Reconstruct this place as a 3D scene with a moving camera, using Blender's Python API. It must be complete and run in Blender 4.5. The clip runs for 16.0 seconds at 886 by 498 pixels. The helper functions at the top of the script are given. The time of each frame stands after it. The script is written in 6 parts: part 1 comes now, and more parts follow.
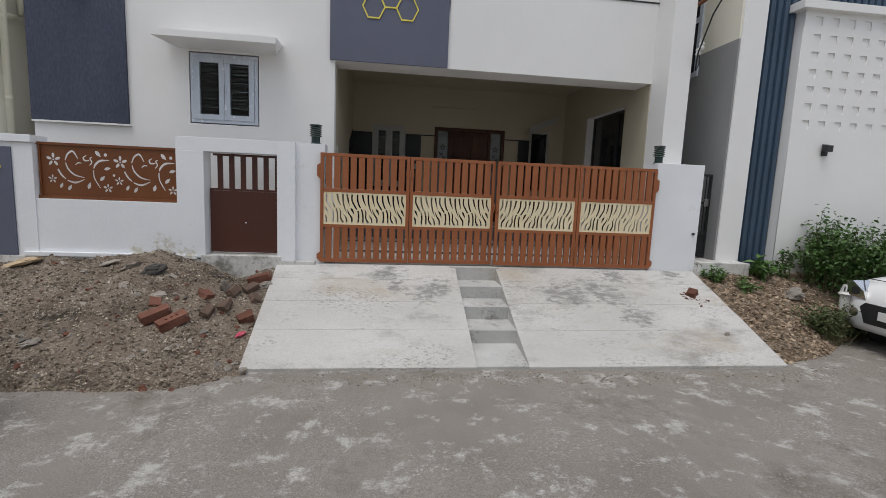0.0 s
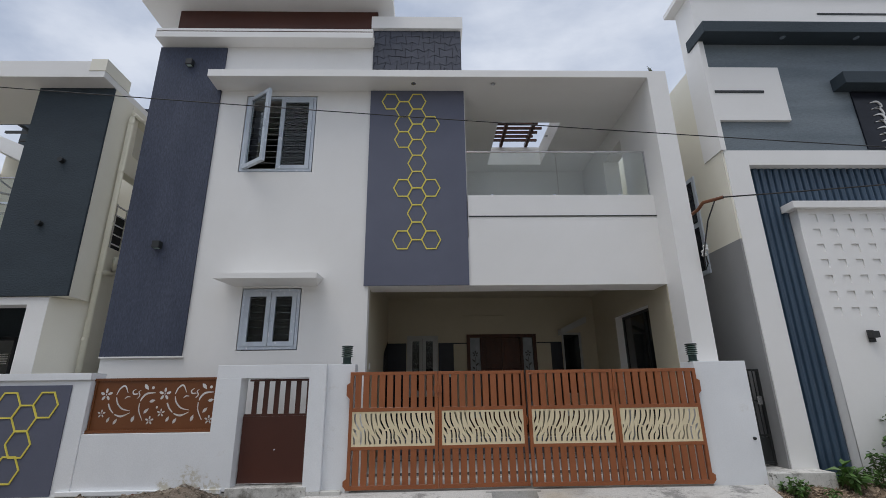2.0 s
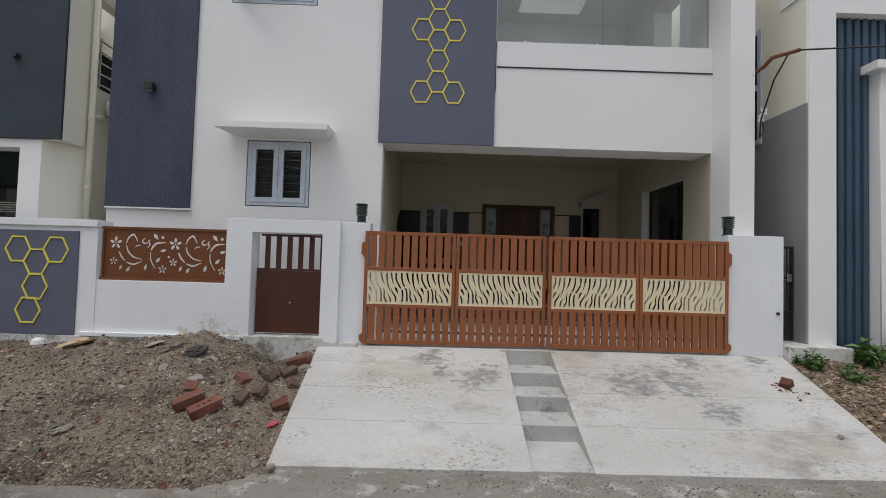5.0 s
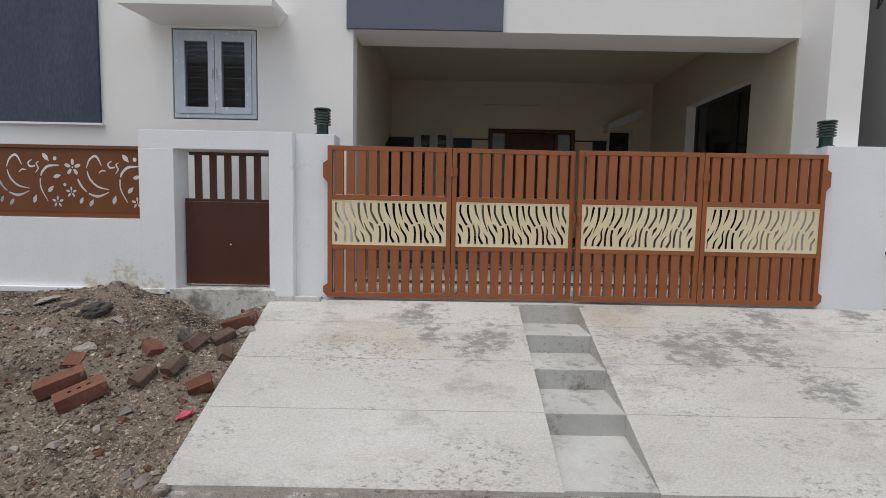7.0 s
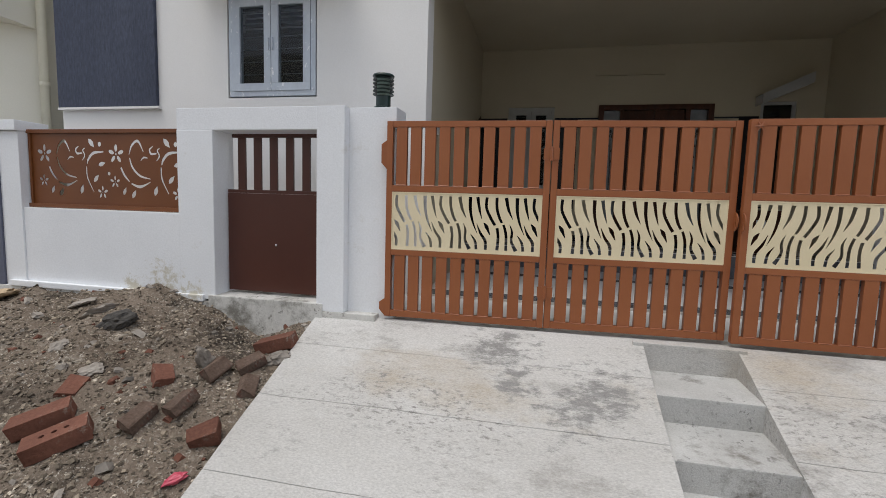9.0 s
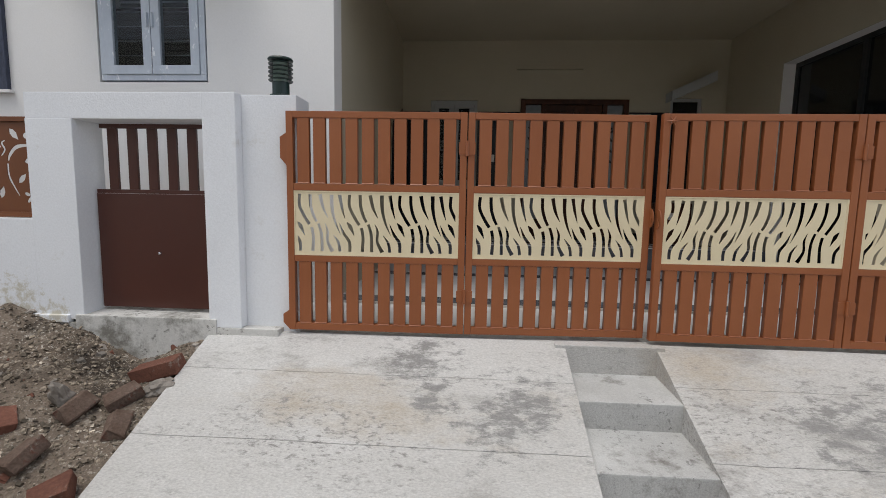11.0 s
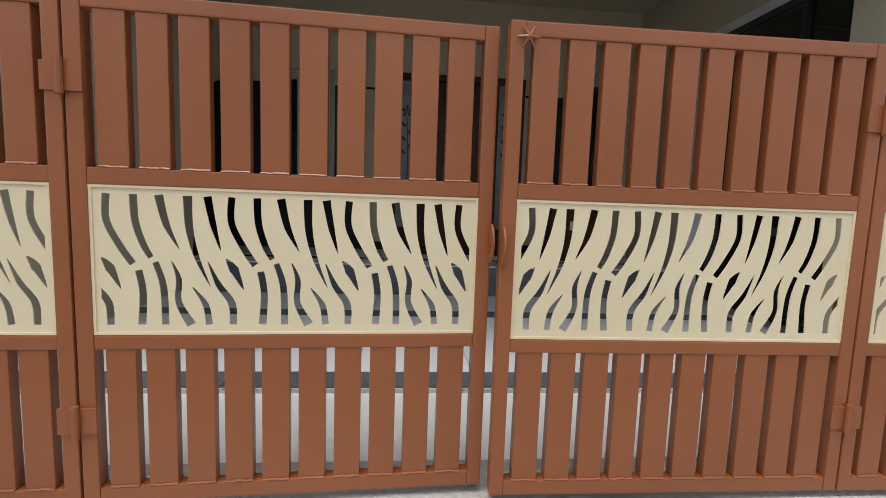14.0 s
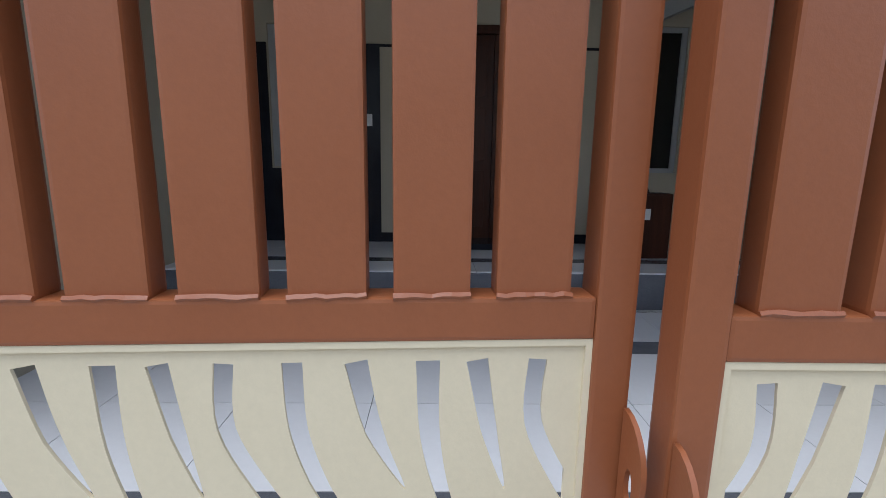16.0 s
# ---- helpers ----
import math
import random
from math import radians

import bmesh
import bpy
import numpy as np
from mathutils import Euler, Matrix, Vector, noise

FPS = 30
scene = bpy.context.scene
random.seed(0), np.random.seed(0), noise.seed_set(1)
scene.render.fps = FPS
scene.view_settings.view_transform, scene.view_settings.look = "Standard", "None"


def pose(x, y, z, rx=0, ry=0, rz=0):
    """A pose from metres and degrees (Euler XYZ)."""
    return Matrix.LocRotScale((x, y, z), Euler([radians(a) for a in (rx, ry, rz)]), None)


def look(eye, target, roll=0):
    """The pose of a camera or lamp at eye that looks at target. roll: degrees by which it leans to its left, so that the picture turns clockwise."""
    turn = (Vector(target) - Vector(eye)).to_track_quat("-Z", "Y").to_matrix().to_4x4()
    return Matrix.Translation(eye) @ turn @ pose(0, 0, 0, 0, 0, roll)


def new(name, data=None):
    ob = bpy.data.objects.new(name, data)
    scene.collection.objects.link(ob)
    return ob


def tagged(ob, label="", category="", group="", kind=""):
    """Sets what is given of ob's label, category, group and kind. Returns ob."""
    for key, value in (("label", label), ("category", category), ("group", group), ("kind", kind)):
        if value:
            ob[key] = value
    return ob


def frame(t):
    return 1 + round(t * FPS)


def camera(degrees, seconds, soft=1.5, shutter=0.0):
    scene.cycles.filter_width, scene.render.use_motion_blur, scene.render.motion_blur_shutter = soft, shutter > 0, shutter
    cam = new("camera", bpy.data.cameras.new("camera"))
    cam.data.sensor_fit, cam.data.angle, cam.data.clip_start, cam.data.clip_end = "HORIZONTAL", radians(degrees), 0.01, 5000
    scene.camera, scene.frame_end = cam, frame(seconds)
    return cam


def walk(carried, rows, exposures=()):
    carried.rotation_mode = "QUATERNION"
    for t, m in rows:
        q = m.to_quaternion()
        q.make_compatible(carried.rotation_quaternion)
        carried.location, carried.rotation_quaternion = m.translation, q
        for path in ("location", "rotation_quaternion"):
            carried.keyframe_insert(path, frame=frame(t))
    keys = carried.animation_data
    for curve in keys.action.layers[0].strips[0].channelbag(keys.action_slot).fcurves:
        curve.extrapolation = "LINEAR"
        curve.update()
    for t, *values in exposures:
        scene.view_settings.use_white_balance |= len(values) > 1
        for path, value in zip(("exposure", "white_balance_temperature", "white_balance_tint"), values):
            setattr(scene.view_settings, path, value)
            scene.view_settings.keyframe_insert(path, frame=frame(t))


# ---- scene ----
cam = camera(88.0, 16.0, soft=0.7)
U = 0.92  # metres per unit of the plan below
PATH = [
    (0, (0.034, -0.066, 1.868), (0.281, 1.902, 1.613), 2.4),
    (0.5, (0.135, -0.121, 1.904), (0.287, 1.868, 1.76), 2.5),
    (1, (0.205, -0.202, 1.976), (0.304, 1.793, 2.077), 1.3),
    (1.5, (0.235, -0.255, 2.032), (0.307, 1.708, 2.409), -0.1),
    (2, (0.262, -0.277, 2.05), (0.314, 1.633, 2.638), -0.8),
    (2.5, (0.249, -0.295, 2.087), (0.291, 1.575, 2.795), -0.9),
    (3, (0.282, -0.318, 2.097), (0.292, 1.555, 2.799), -0.4),
    (3.5, (0.275, -0.331, 2.098), (0.254, 1.58, 2.689), 0.1),
    (4, (0.252, -0.248, 2.058), (0.209, 1.712, 2.456), 0.9),
    (4.5, (0.206, -0.035, 1.958), (0.184, 1.954, 2.171), 1.7),
    (5, (0.115, 0.275, 1.871), (0.132, 2.274, 1.943), 1.7),
    (5.2, (0.116, 0.366, 1.855), (0.136, 2.366, 1.882), 1.6),
    (7.5, (0.315, 2.329, 1.632), (0.284, 4.496, 1.453), 0.6),
    (8, (0.324, 2.668, 1.646), (-0.077, 4.796, 1.45), 1.9),
    (10.5, (0.26, 3.298, 1.758), (-0.202, 5.408, 1.518), 1.6),
    (11, (0.4, 3.373, 1.739), (0.259, 5.529, 1.501), 1.0),
    (11.5, (0.611, 3.522, 1.729), (0.73, 5.506, 1.507), 0.6),
    (12, (0.864, 3.653, 1.747), (1.2, 5.786, 1.489), 0.7),
    (12.5, (0.996, 3.885, 1.726), (1.392, 6.005, 1.463), 0.7),
    (13, (1.098, 4.257, 1.71), (1.487, 6.382, 1.461), 0.9),
    (13.5, (1.211, 4.67, 1.693), (1.505, 6.811, 1.462), 1.6),
    (14, (1.308, 5.09, 1.76), (1.496, 7.245, 1.539), 2.0),
    (14.5, (1.285, 5.5, 1.837), (1.413, 7.654, 1.573), 2.3),
    (15, (1.282, 5.795, 1.933), (1.39, 7.943, 1.621), 2.2),
    (15.5, (1.341, 6.04, 1.959), (1.425, 8.187, 1.627), 1.9),
    (16, (1.366, 6.076, 1.969), (1.402, 8.036, 1.604), 0.8),
]
walk(cam, [(t, look(Vector(eye) * U, Vector(target) * U, roll)) for t, eye, target, roll in PATH],
     exposures=[(0, 0.32, 6600, 10), (0.5, 0.32, 6600, 10), (1.5, 0.56, 6500, 10), (2.0, 0.1, 6450, 10), (2.5, -0.06, 6400, 10), (3.5, 0.10, 6420, 10), (4.0, 0.22, 6480, 10), (4.6, 0.26, 6580, 10), (8, 0.46, 6680, 10), (10.5, 0.46, 6650, 10), (13, 0.46, 6650, 10), (14, 0.80, 6600, 10), (14.5, 0.98, 6500, 10), (15, 0.92, 6150, 10), (16, 0.86, 5650, 10)])


# ---------------------------------------------------------------- light
world = bpy.data.worlds.new("sky")
scene.world = world
world.use_nodes = True
wn, wl = world.node_tree.nodes, world.node_tree.links
wn.clear()
w_out = wn.new("ShaderNodeOutputWorld")
w_bg = wn.new("ShaderNodeBackground")
w_sky = wn.new("ShaderNodeTexSky")
w_sky.sky_type, w_sky.sun_disc = "NISHITA", False
w_sky.sun_elevation, w_sky.sun_rotation = radians(62), radians(200)
w_sky.dust_density = 4.0
w_co = wn.new("ShaderNodeTexCoord")
w_map = wn.new("ShaderNodeMapping")
w_map.inputs["Scale"].default_value = (1.0, 1.6, 2.6)
w_noise = wn.new("ShaderNodeTexNoise")
w_noise.inputs["Scale"].default_value = 2.6
w_noise.inputs["Detail"].default_value = 7
w_noise.inputs["Roughness"].default_value = 0.55
w_ramp = wn.new("ShaderNodeValToRGB")
w_ramp.color_ramp.elements[0].position, w_ramp.color_ramp.elements[0].color = 0.36, (2.75, 3.15, 3.95, 1)
w_ramp.color_ramp.elements[1].position, w_ramp.color_ramp.elements[1].color = 0.62, (4.5, 4.8, 5.4, 1)
w_mix = wn.new("ShaderNodeMixRGB")
w_mix.inputs[0].default_value = 0.93
w_bg.inputs["Strength"].default_value = 0.15
wl.new(w_co.outputs["Generated"], w_map.inputs["Vector"])
wl.new(w_map.outputs[0], w_noise.inputs["Vector"])
wl.new(w_noise.outputs["Fac"], w_ramp.inputs[0])
wl.new(w_sky.outputs[0], w_mix.inputs[1])
wl.new(w_ramp.outputs[0], w_mix.inputs[2])
wl.new(w_mix.outputs[0], w_bg.inputs["Color"])
wl.new(w_bg.outputs[0], w_out.inputs["Surface"])

sun = new("sun", bpy.data.lights.new("sun", "SUN"))
sun.data.energy, sun.data.angle, sun.data.color = 1.3, radians(36), (1.0, 0.97, 0.92)
sun.matrix_world = look((0, 0, 0), (0.30, 0.30, -1.25))


# ---------------------------------------------------------------- materials
def surface(name, a, b, scale=1.5, fine=60.0, rough=0.8, bump=0.15, grain=0.12, metal=0.0, spots=None, spot_scale=3.0,
            spot_from=0.58, spot_to=0.7, stretch=(1, 1, 1), vary=0.0, spec=0.5, second=None, second_scale=1.0, second_from=0.6, second_to=0.7, island=0.0, blots=(), blot=(0.2, 0.2, 0.19), pits=None, pit_scale=40.0, pit_from=0.6, pit_to=0.66, pit_region=1.6, pit_reach=0.5):
    """A two-scale procedural surface: patches from a to b, fine grain with relief, and up to two kinds of stain."""
    m = bpy.data.materials.new(name)
    m.use_nodes = True
    n, l = m.node_tree.nodes, m.node_tree.links
    p = n["Principled BSDF"]
    co = n.new("ShaderNodeTexCoord")
    mp = n.new("ShaderNodeMapping")
    mp.inputs["Scale"].default_value = stretch
    l.new(co.outputs["Object"], mp.inputs["Vector"])

    def noise_tex(sc, detail, rgh=0.6):
        t = n.new("ShaderNodeTexNoise")
        t.inputs["Scale"].default_value, t.inputs["Detail"].default_value, t.inputs["Roughness"].default_value = sc, detail, rgh
        l.new(mp.outputs[0], t.inputs["Vector"])
        return t

    def span(src, lo, hi):
        r = n.new("ShaderNodeMapRange")
        r.inputs["From Min"].default_value, r.inputs["From Max"].default_value = lo, hi
        l.new(src, r.inputs["Value"])
        return r.outputs[0]

    def mixed(fac, c1, c2, how="MIX"):
        x = n.new("ShaderNodeMixRGB")
        x.blend_type = how
        for sock, v in zip(x.inputs, (fac, c1, c2)):
            if isinstance(v, (int, float)):
                sock.default_value = v
            elif isinstance(v, tuple):
                sock.default_value = (*v, 1)
            else:
                l.new(v, sock)
        return x.outputs[0]

    big, small = noise_tex(scale, 5), noise_tex(fine, 4, 0.7)
    col = mixed(span(big.outputs["Fac"], 0.3, 0.7), a, b)
    if spots:
        col = mixed(span(noise_tex(spot_scale, 9, 0.74).outputs["Fac"], spot_from, spot_to), col, spots)
    if second:
        col = mixed(span(noise_tex(second_scale, 8, 0.7).outputs["Fac"], second_from, second_to), col, second)
    for bx, by, bz, br in blots:
        dist = n.new("ShaderNodeVectorMath")
        dist.operation = "DISTANCE"
        l.new(co.outputs["Object"], dist.inputs[0])
        dist.inputs[1].default_value = (bx * U, by * U, bz * U)
        fall = n.new("ShaderNodeMapRange")
        fall.inputs["From Min"].default_value, fall.inputs["From Max"].default_value = br * U * 1.6, br * U * 0.05
        fall.inputs["To Max"].default_value = 0.30
        l.new(dist.outputs["Value"], fall.inputs["Value"])
        both = n.new("ShaderNodeMath")
        l.new(fall.outputs[0], both.inputs[0])
        l.new(noise_tex(15.0, 12, 0.78).outputs["Fac"], both.inputs[1])
        col = mixed(span(both.outputs[0], 0.68, 0.80), col, blot)
    if pits:
        where = n.new("ShaderNodeMath")
        where.operation = "MULTIPLY"
        l.new(span(noise_tex(pit_scale, 10, 0.72).outputs["Fac"], pit_from, pit_to), where.inputs[0])
        l.new(span(noise_tex(pit_region, 6, 0.65).outputs["Fac"], pit_reach, pit_reach + 0.14), where.inputs[1])
        col = mixed(where.outputs[0], col, pits)
    if island:
        geo = n.new("ShaderNodeNewGeometry")
        g = n.new("ShaderNodeMapRange")
        g.inputs["To Min"].default_value, g.inputs["To Max"].default_value = 1 - island, 1 + island
        l.new(geo.outputs["Random Per Island"], g.inputs["Value"])
        col = mixed(1.0, col, g.outputs[0], "MULTIPLY")
    if grain:
        g = n.new("ShaderNodeMapRange")
        g.inputs["From Min"].default_value, g.inputs["From Max"].default_value = 0.25, 0.75
        g.inputs["To Min"].default_value, g.inputs["To Max"].default_value = 1 - grain, 1 + grain
        l.new(small.outputs["Fac"], g.inputs["Value"])
        col = mixed(1.0, col, g.outputs[0], "MULTIPLY")
    if vary:
        oi = n.new("ShaderNodeObjectInfo")
        g = n.new("ShaderNodeMapRange")
        g.inputs["To Min"].default_value, g.inputs["To Max"].default_value = 1 - vary, 1 + vary
        l.new(oi.outputs["Random"], g.inputs["Value"])
        col = mixed(1.0, col, g.outputs[0], "MULTIPLY")
    l.new(col, p.inputs["Base Color"])
    p.inputs["Roughness"].default_value, p.inputs["Metallic"].default_value = rough, metal
    p.inputs["Specular IOR Level"].default_value = spec
    if bump:
        bp = n.new("ShaderNodeBump")
        bp.inputs["Strength"].default_value, bp.inputs["Distance"].default_value = bump, 0.01
        l.new(small.outputs["Fac"], bp.inputs["Height"])
        l.new(bp.outputs[0], p.inputs["Normal"])
    return m


def glass(name, tint, rough=0.02, ior=1.45):
    m = bpy.data.materials.new(name)
    m.use_nodes = True
    p = m.node_tree.nodes["Principled BSDF"]
    p.inputs["Base Color"].default_value = (*tint, 1)
    p.inputs["Transmission Weight"].default_value, p.inputs["Roughness"].default_value, p.inputs["IOR"].default_value = 1.0, rough, ior
    return m


WHITE = surface("white_wall_paint", (0.76, 0.75, 0.73), (0.81, 0.80, 0.785), 0.7, 90, 0.75, 0.12, 0.03)
WHITE_OLD = surface("weathered_white_paint", (0.74, 0.755, 0.775), (0.81, 0.825, 0.845), 1.1, 70, 0.8, 0.2, 0.05, spots=(0.55, 0.53, 0.48), spot_scale=2.2, spot_from=0.62, spot_to=0.8,
                    blots=((-2.90, 6.45, 0.90, 0.26), (-3.25, 6.45, 0.86, 0.18), (-2.60, 6.43, 0.85, 0.16)), blot=(0.56, 0.53, 0.45))
PLINTH = surface("stained_cement_plaster", (0.52, 0.51, 0.48), (0.66, 0.65, 0.62), 2.0, 50, 0.9, 0.3, 0.12, spots=(0.20, 0.19, 0.165), spot_scale=3.5, spot_from=0.50, spot_to=0.64, pits=(0.10, 0.095, 0.08), pit_scale=18, pit_from=0.55, pit_to=0.62, pit_region=3.0, pit_reach=0.46)
CREAM = surface("cream_wall_paint", (0.74, 0.71, 0.60), (0.79, 0.76, 0.66), 0.8, 80, 0.75, 0.1, 0.03)
# Cream taken well below its own tone; the porch shade is in this colour.
PORCH = surface("porch_cream_shade_in_colour", (0.43, 0.385, 0.285), (0.48, 0.435, 0.33), 0.8, 80, 0.7, 0.08, 0.03)
NAVY = surface("slate_blue_paint", (0.094, 0.102, 0.145), (0.112, 0.12, 0.168), 1.0, 70, 0.65, 0.12, 0.06)
PURPLE = surface("rough_blue_texture_paint", (0.040, 0.049, 0.080), (0.060, 0.071, 0.108), 1.4, 30, 0.75, 1.0, 0.42, stretch=(1.8, 1.8, 0.5))
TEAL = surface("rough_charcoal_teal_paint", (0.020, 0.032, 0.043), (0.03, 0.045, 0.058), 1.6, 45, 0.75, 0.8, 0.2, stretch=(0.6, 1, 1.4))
RIB = surface("dark_blue_ribbed_sheet", (0.035, 0.065, 0.105), (0.045, 0.08, 0.125), 1.5, 60, 0.45, 0.05, 0.06)
GREYTEX = surface("combed_grey_texture_paint", (0.135, 0.165, 0.19), (0.20, 0.235, 0.26), 1.2, 38, 0.8, 0.6, 0.2, stretch=(0.35, 1, 2.5))
GREY = surface("grey_wall_paint", (0.25, 0.25, 0.25), (0.29, 0.29, 0.29), 0.8, 70, 0.8, 0.1, 0.04)
STONE = surface("dark_stone_cladding", (0.06, 0.066, 0.088), (0.08, 0.086, 0.11), 3, 50, 0.75, 0.5, 0.15, vary=0.1)
STONE_JOINT = surface("dark_mortar", (0.05, 0.052, 0.068), (0.062, 0.064, 0.082), 3, 50, 0.9, 0.3, 0.1)
YELLOW = surface("yellow_trim_paint", (0.72, 0.61, 0.08), (0.78, 0.67, 0.12), 3, 60, 0.5, 0.05, 0.04)
BROWN = surface("gate_brown_enamel", (0.262, 0.083, 0.030), (0.308, 0.103, 0.039), 1.8, 120, 0.34, 0.04, 0.05, spots=(0.29, 0.098, 0.040), spot_scale=5, spot_from=0.6, spot_to=0.85)
BROWN_DARK = surface("dark_maroon_enamel", (0.064, 0.018, 0.011), (0.078, 0.023, 0.014), 1.4, 100, 0.4, 0.05, 0.06)
RUST = surface("rust_brown_sheet_paint", (0.135, 0.040, 0.008), (0.168, 0.053, 0.012), 1.4, 90, 0.45, 0.06, 0.06)
CREAM_METAL = surface("cream_enamel_sheet", (0.70, 0.60, 0.40), (0.74, 0.64, 0.44), 2.0, 110, 0.4, 0.04, 0.03)
BLACK = surface("matt_black_metal", (0.012, 0.014, 0.014), (0.02, 0.022, 0.022), 3, 80, 0.5, 0.1, 0.1)
LAMPGREEN = surface("dark_green_black_lamp_plastic", (0.008, 0.026, 0.024), (0.014, 0.036, 0.032), 3, 80, 0.35, 0.05, 0.08)
LAMPGLASS = surface("frosted_lamp_lens", (0.42, 0.55, 0.52), (0.50, 0.62, 0.59), 4, 60, 0.3, 0.0, 0.03)
UPVC = surface("white_upvc_with_film", (0.44, 0.49, 0.56), (0.54, 0.59, 0.65), 5, 60, 0.35, 0.03, 0.05, spots=(0.80, 0.82, 0.84), spot_scale=22, spot_from=0.60, spot_to=0.64, stretch=(1, 1, 0.5))
# Plain white uPVC greyed in its colour to imitate the porch shade.
UPVC_SHADED = surface("plain_white_upvc_shade_toned", (0.36, 0.37, 0.37), (0.42, 0.43, 0.43), 5, 60, 0.4, 0.03, 0.05)
GLASS_BLACK = surface("dark_tinted_door_glass", (0.006, 0.008, 0.009), (0.009, 0.011, 0.012), 3, 40, 0.06, 0.0, 0.05, spec=0.6)
GLASS_DARK = glass("tinted_window_glass", (0.56, 0.61, 0.62), ior=1.3)
GLASS_CLEAR = glass("clear_balustrade_glass", (0.90, 0.95, 0.93))
BLIND = surface("dark_blind_slats", (0.022, 0.022, 0.022), (0.036, 0.035, 0.034), 3, 50, 0.6, 0.1, 0.1)
# Near-black backing: the darkness of unlit rooms is put into this colour.
DARKROOM = surface("painted_room_darkness", (0.05, 0.047, 0.044), (0.065, 0.062, 0.057), 1, 50, 0.9, 0.1, 0.05)
WOOD = surface("polished_dark_teak", (0.035, 0.011, 0.006), (0.075, 0.024, 0.011), 2.5, 40, 0.35, 0.08, 0.2, stretch=(5, 5, 0.5), spec=0.25)
BLACKTILE = surface("polished_black_granite", (0.012, 0.014, 0.02), (0.02, 0.022, 0.03), 4, 150, 0.2, 0.0, 0.3, spec=0.2)
TILE = surface("glossy_white_vitrified_tile", (0.74, 0.73, 0.73), (0.80, 0.79, 0.785), 1.2, 30, 0.12, 0.0, 0.02, vary=0.03)
TILE_GREY = surface("grey_granite_strip", (0.10, 0.105, 0.12), (0.14, 0.145, 0.16), 6, 120, 0.25, 0.0, 0.2, vary=0.1)
CONCRETE = surface("white_washed_concrete", (0.44, 0.425, 0.40), (0.56, 0.55, 0.53), 1.1, 130, 0.88, 0.5, 0.24, spots=(0.30, 0.285, 0.265),
                   spot_scale=1.7, spot_from=0.53, spot_to=0.66, second=(0.42, 0.375, 0.315), second_scale=0.9, second_from=0.55, second_to=0.68, spec=0.25,
                   blots=((0.55, 5.75, 0.5, 0.30), (0.76, 5.95, 0.57, 0.36), (0.16, 5.95, 0.57, 0.22), (0.06, 6.25, 0.68, 0.36), (2.58, 5.85, 0.53, 0.45), (2.95, 5.98, 0.58, 0.42), (3.15, 5.82, 0.52, 0.38),
                          (3.40, 6.29, 0.69, 0.34), (4.35, 6.36, 0.72, 0.30), (2.35, 5.85, 0.53, 0.28), (3.3, 5.35, 0.35, 0.35)), blot=(0.25, 0.245, 0.235),
                   pits=(0.26, 0.25, 0.235), pit_scale=40, pit_from=0.52, pit_to=0.62, pit_region=1.9, pit_reach=0.46, stretch=(0.5, 1, 1))
STEPMAT = surface("cement_step_plaster", (0.40, 0.395, 0.38), (0.55, 0.55, 0.535), 2.0, 110, 0.9, 0.5, 0.18, spots=(0.20, 0.19, 0.17), spot_scale=2.6, spot_from=0.55, spot_to=0.68, spec=0.25,
                  pits=(0.16, 0.155, 0.145), pit_scale=22, pit_from=0.56, pit_to=0.61, pit_region=2.5, pit_reach=0.50)
ROADMAT = surface("dusty_worn_asphalt", (0.215, 0.195, 0.17), (0.315, 0.29, 0.26), 0.7, 120, 0.92, 0.9, 0.55, spots=(0.46, 0.44, 0.415), spot_scale=3.2,
                  spot_from=0.54, spot_to=0.62, second=(0.14, 0.122, 0.10), second_scale=0.7, second_from=0.53, second_to=0.68, spec=0.2,
                  pits=(0.46, 0.44, 0.41), pit_scale=42, pit_from=0.56, pit_to=0.60, pit_region=1.1, pit_reach=0.46)
DIRT = surface("dry_rubble_soil", (0.13, 0.10, 0.076), (0.235, 0.19, 0.15), 1.5, 90, 0.95, 1.0, 0.42, spots=(0.34, 0.30, 0.25), spot_scale=4, spot_from=0.55, spot_to=0.66,
               second=(0.05, 0.040, 0.032), second_scale=1.7, second_from=0.52, second_to=0.66, spec=0.15, pits=(0.45, 0.41, 0.35), pit_scale=48, pit_from=0.56, pit_to=0.60, pit_region=1.6, pit_reach=0.40)
LITTER = surface("brown_leaf_litter_soil", (0.11, 0.08, 0.055), (0.18, 0.14, 0.10), 2.5, 60, 0.95, 0.8, 0.3, spots=(0.26, 0.22, 0.17), spot_scale=9, spot_from=0.55, spot_to=0.66, spec=0.15)
PEBBLE = surface("grey_brown_chippings", (0.13, 0.105, 0.08), (0.28, 0.235, 0.18), 7, 60, 0.92, 0.3, 0.2, spots=(0.48, 0.42, 0.34), spot_scale=9, spot_from=0.57, spot_to=0.62, spec=0.2, island=0.65)
FLAKE = surface("dry_brown_flakes", (0.19, 0.13, 0.085), (0.38, 0.30, 0.22), 9, 60, 0.9, 0.2, 0.2, spots=(0.42, 0.37, 0.30), spot_scale=13, spot_from=0.57, spot_to=0.64, spec=0.2, island=0.45)
BRICKMAT = surface("fired_red_brick", (0.125, 0.055, 0.039), (0.185, 0.082, 0.056), 9, 70, 0.9, 0.6, 0.2, spots=(0.30, 0.25, 0.21), spot_scale=12, spot_from=0.58, spot_to=0.7, vary=0.25, spec=0.2)
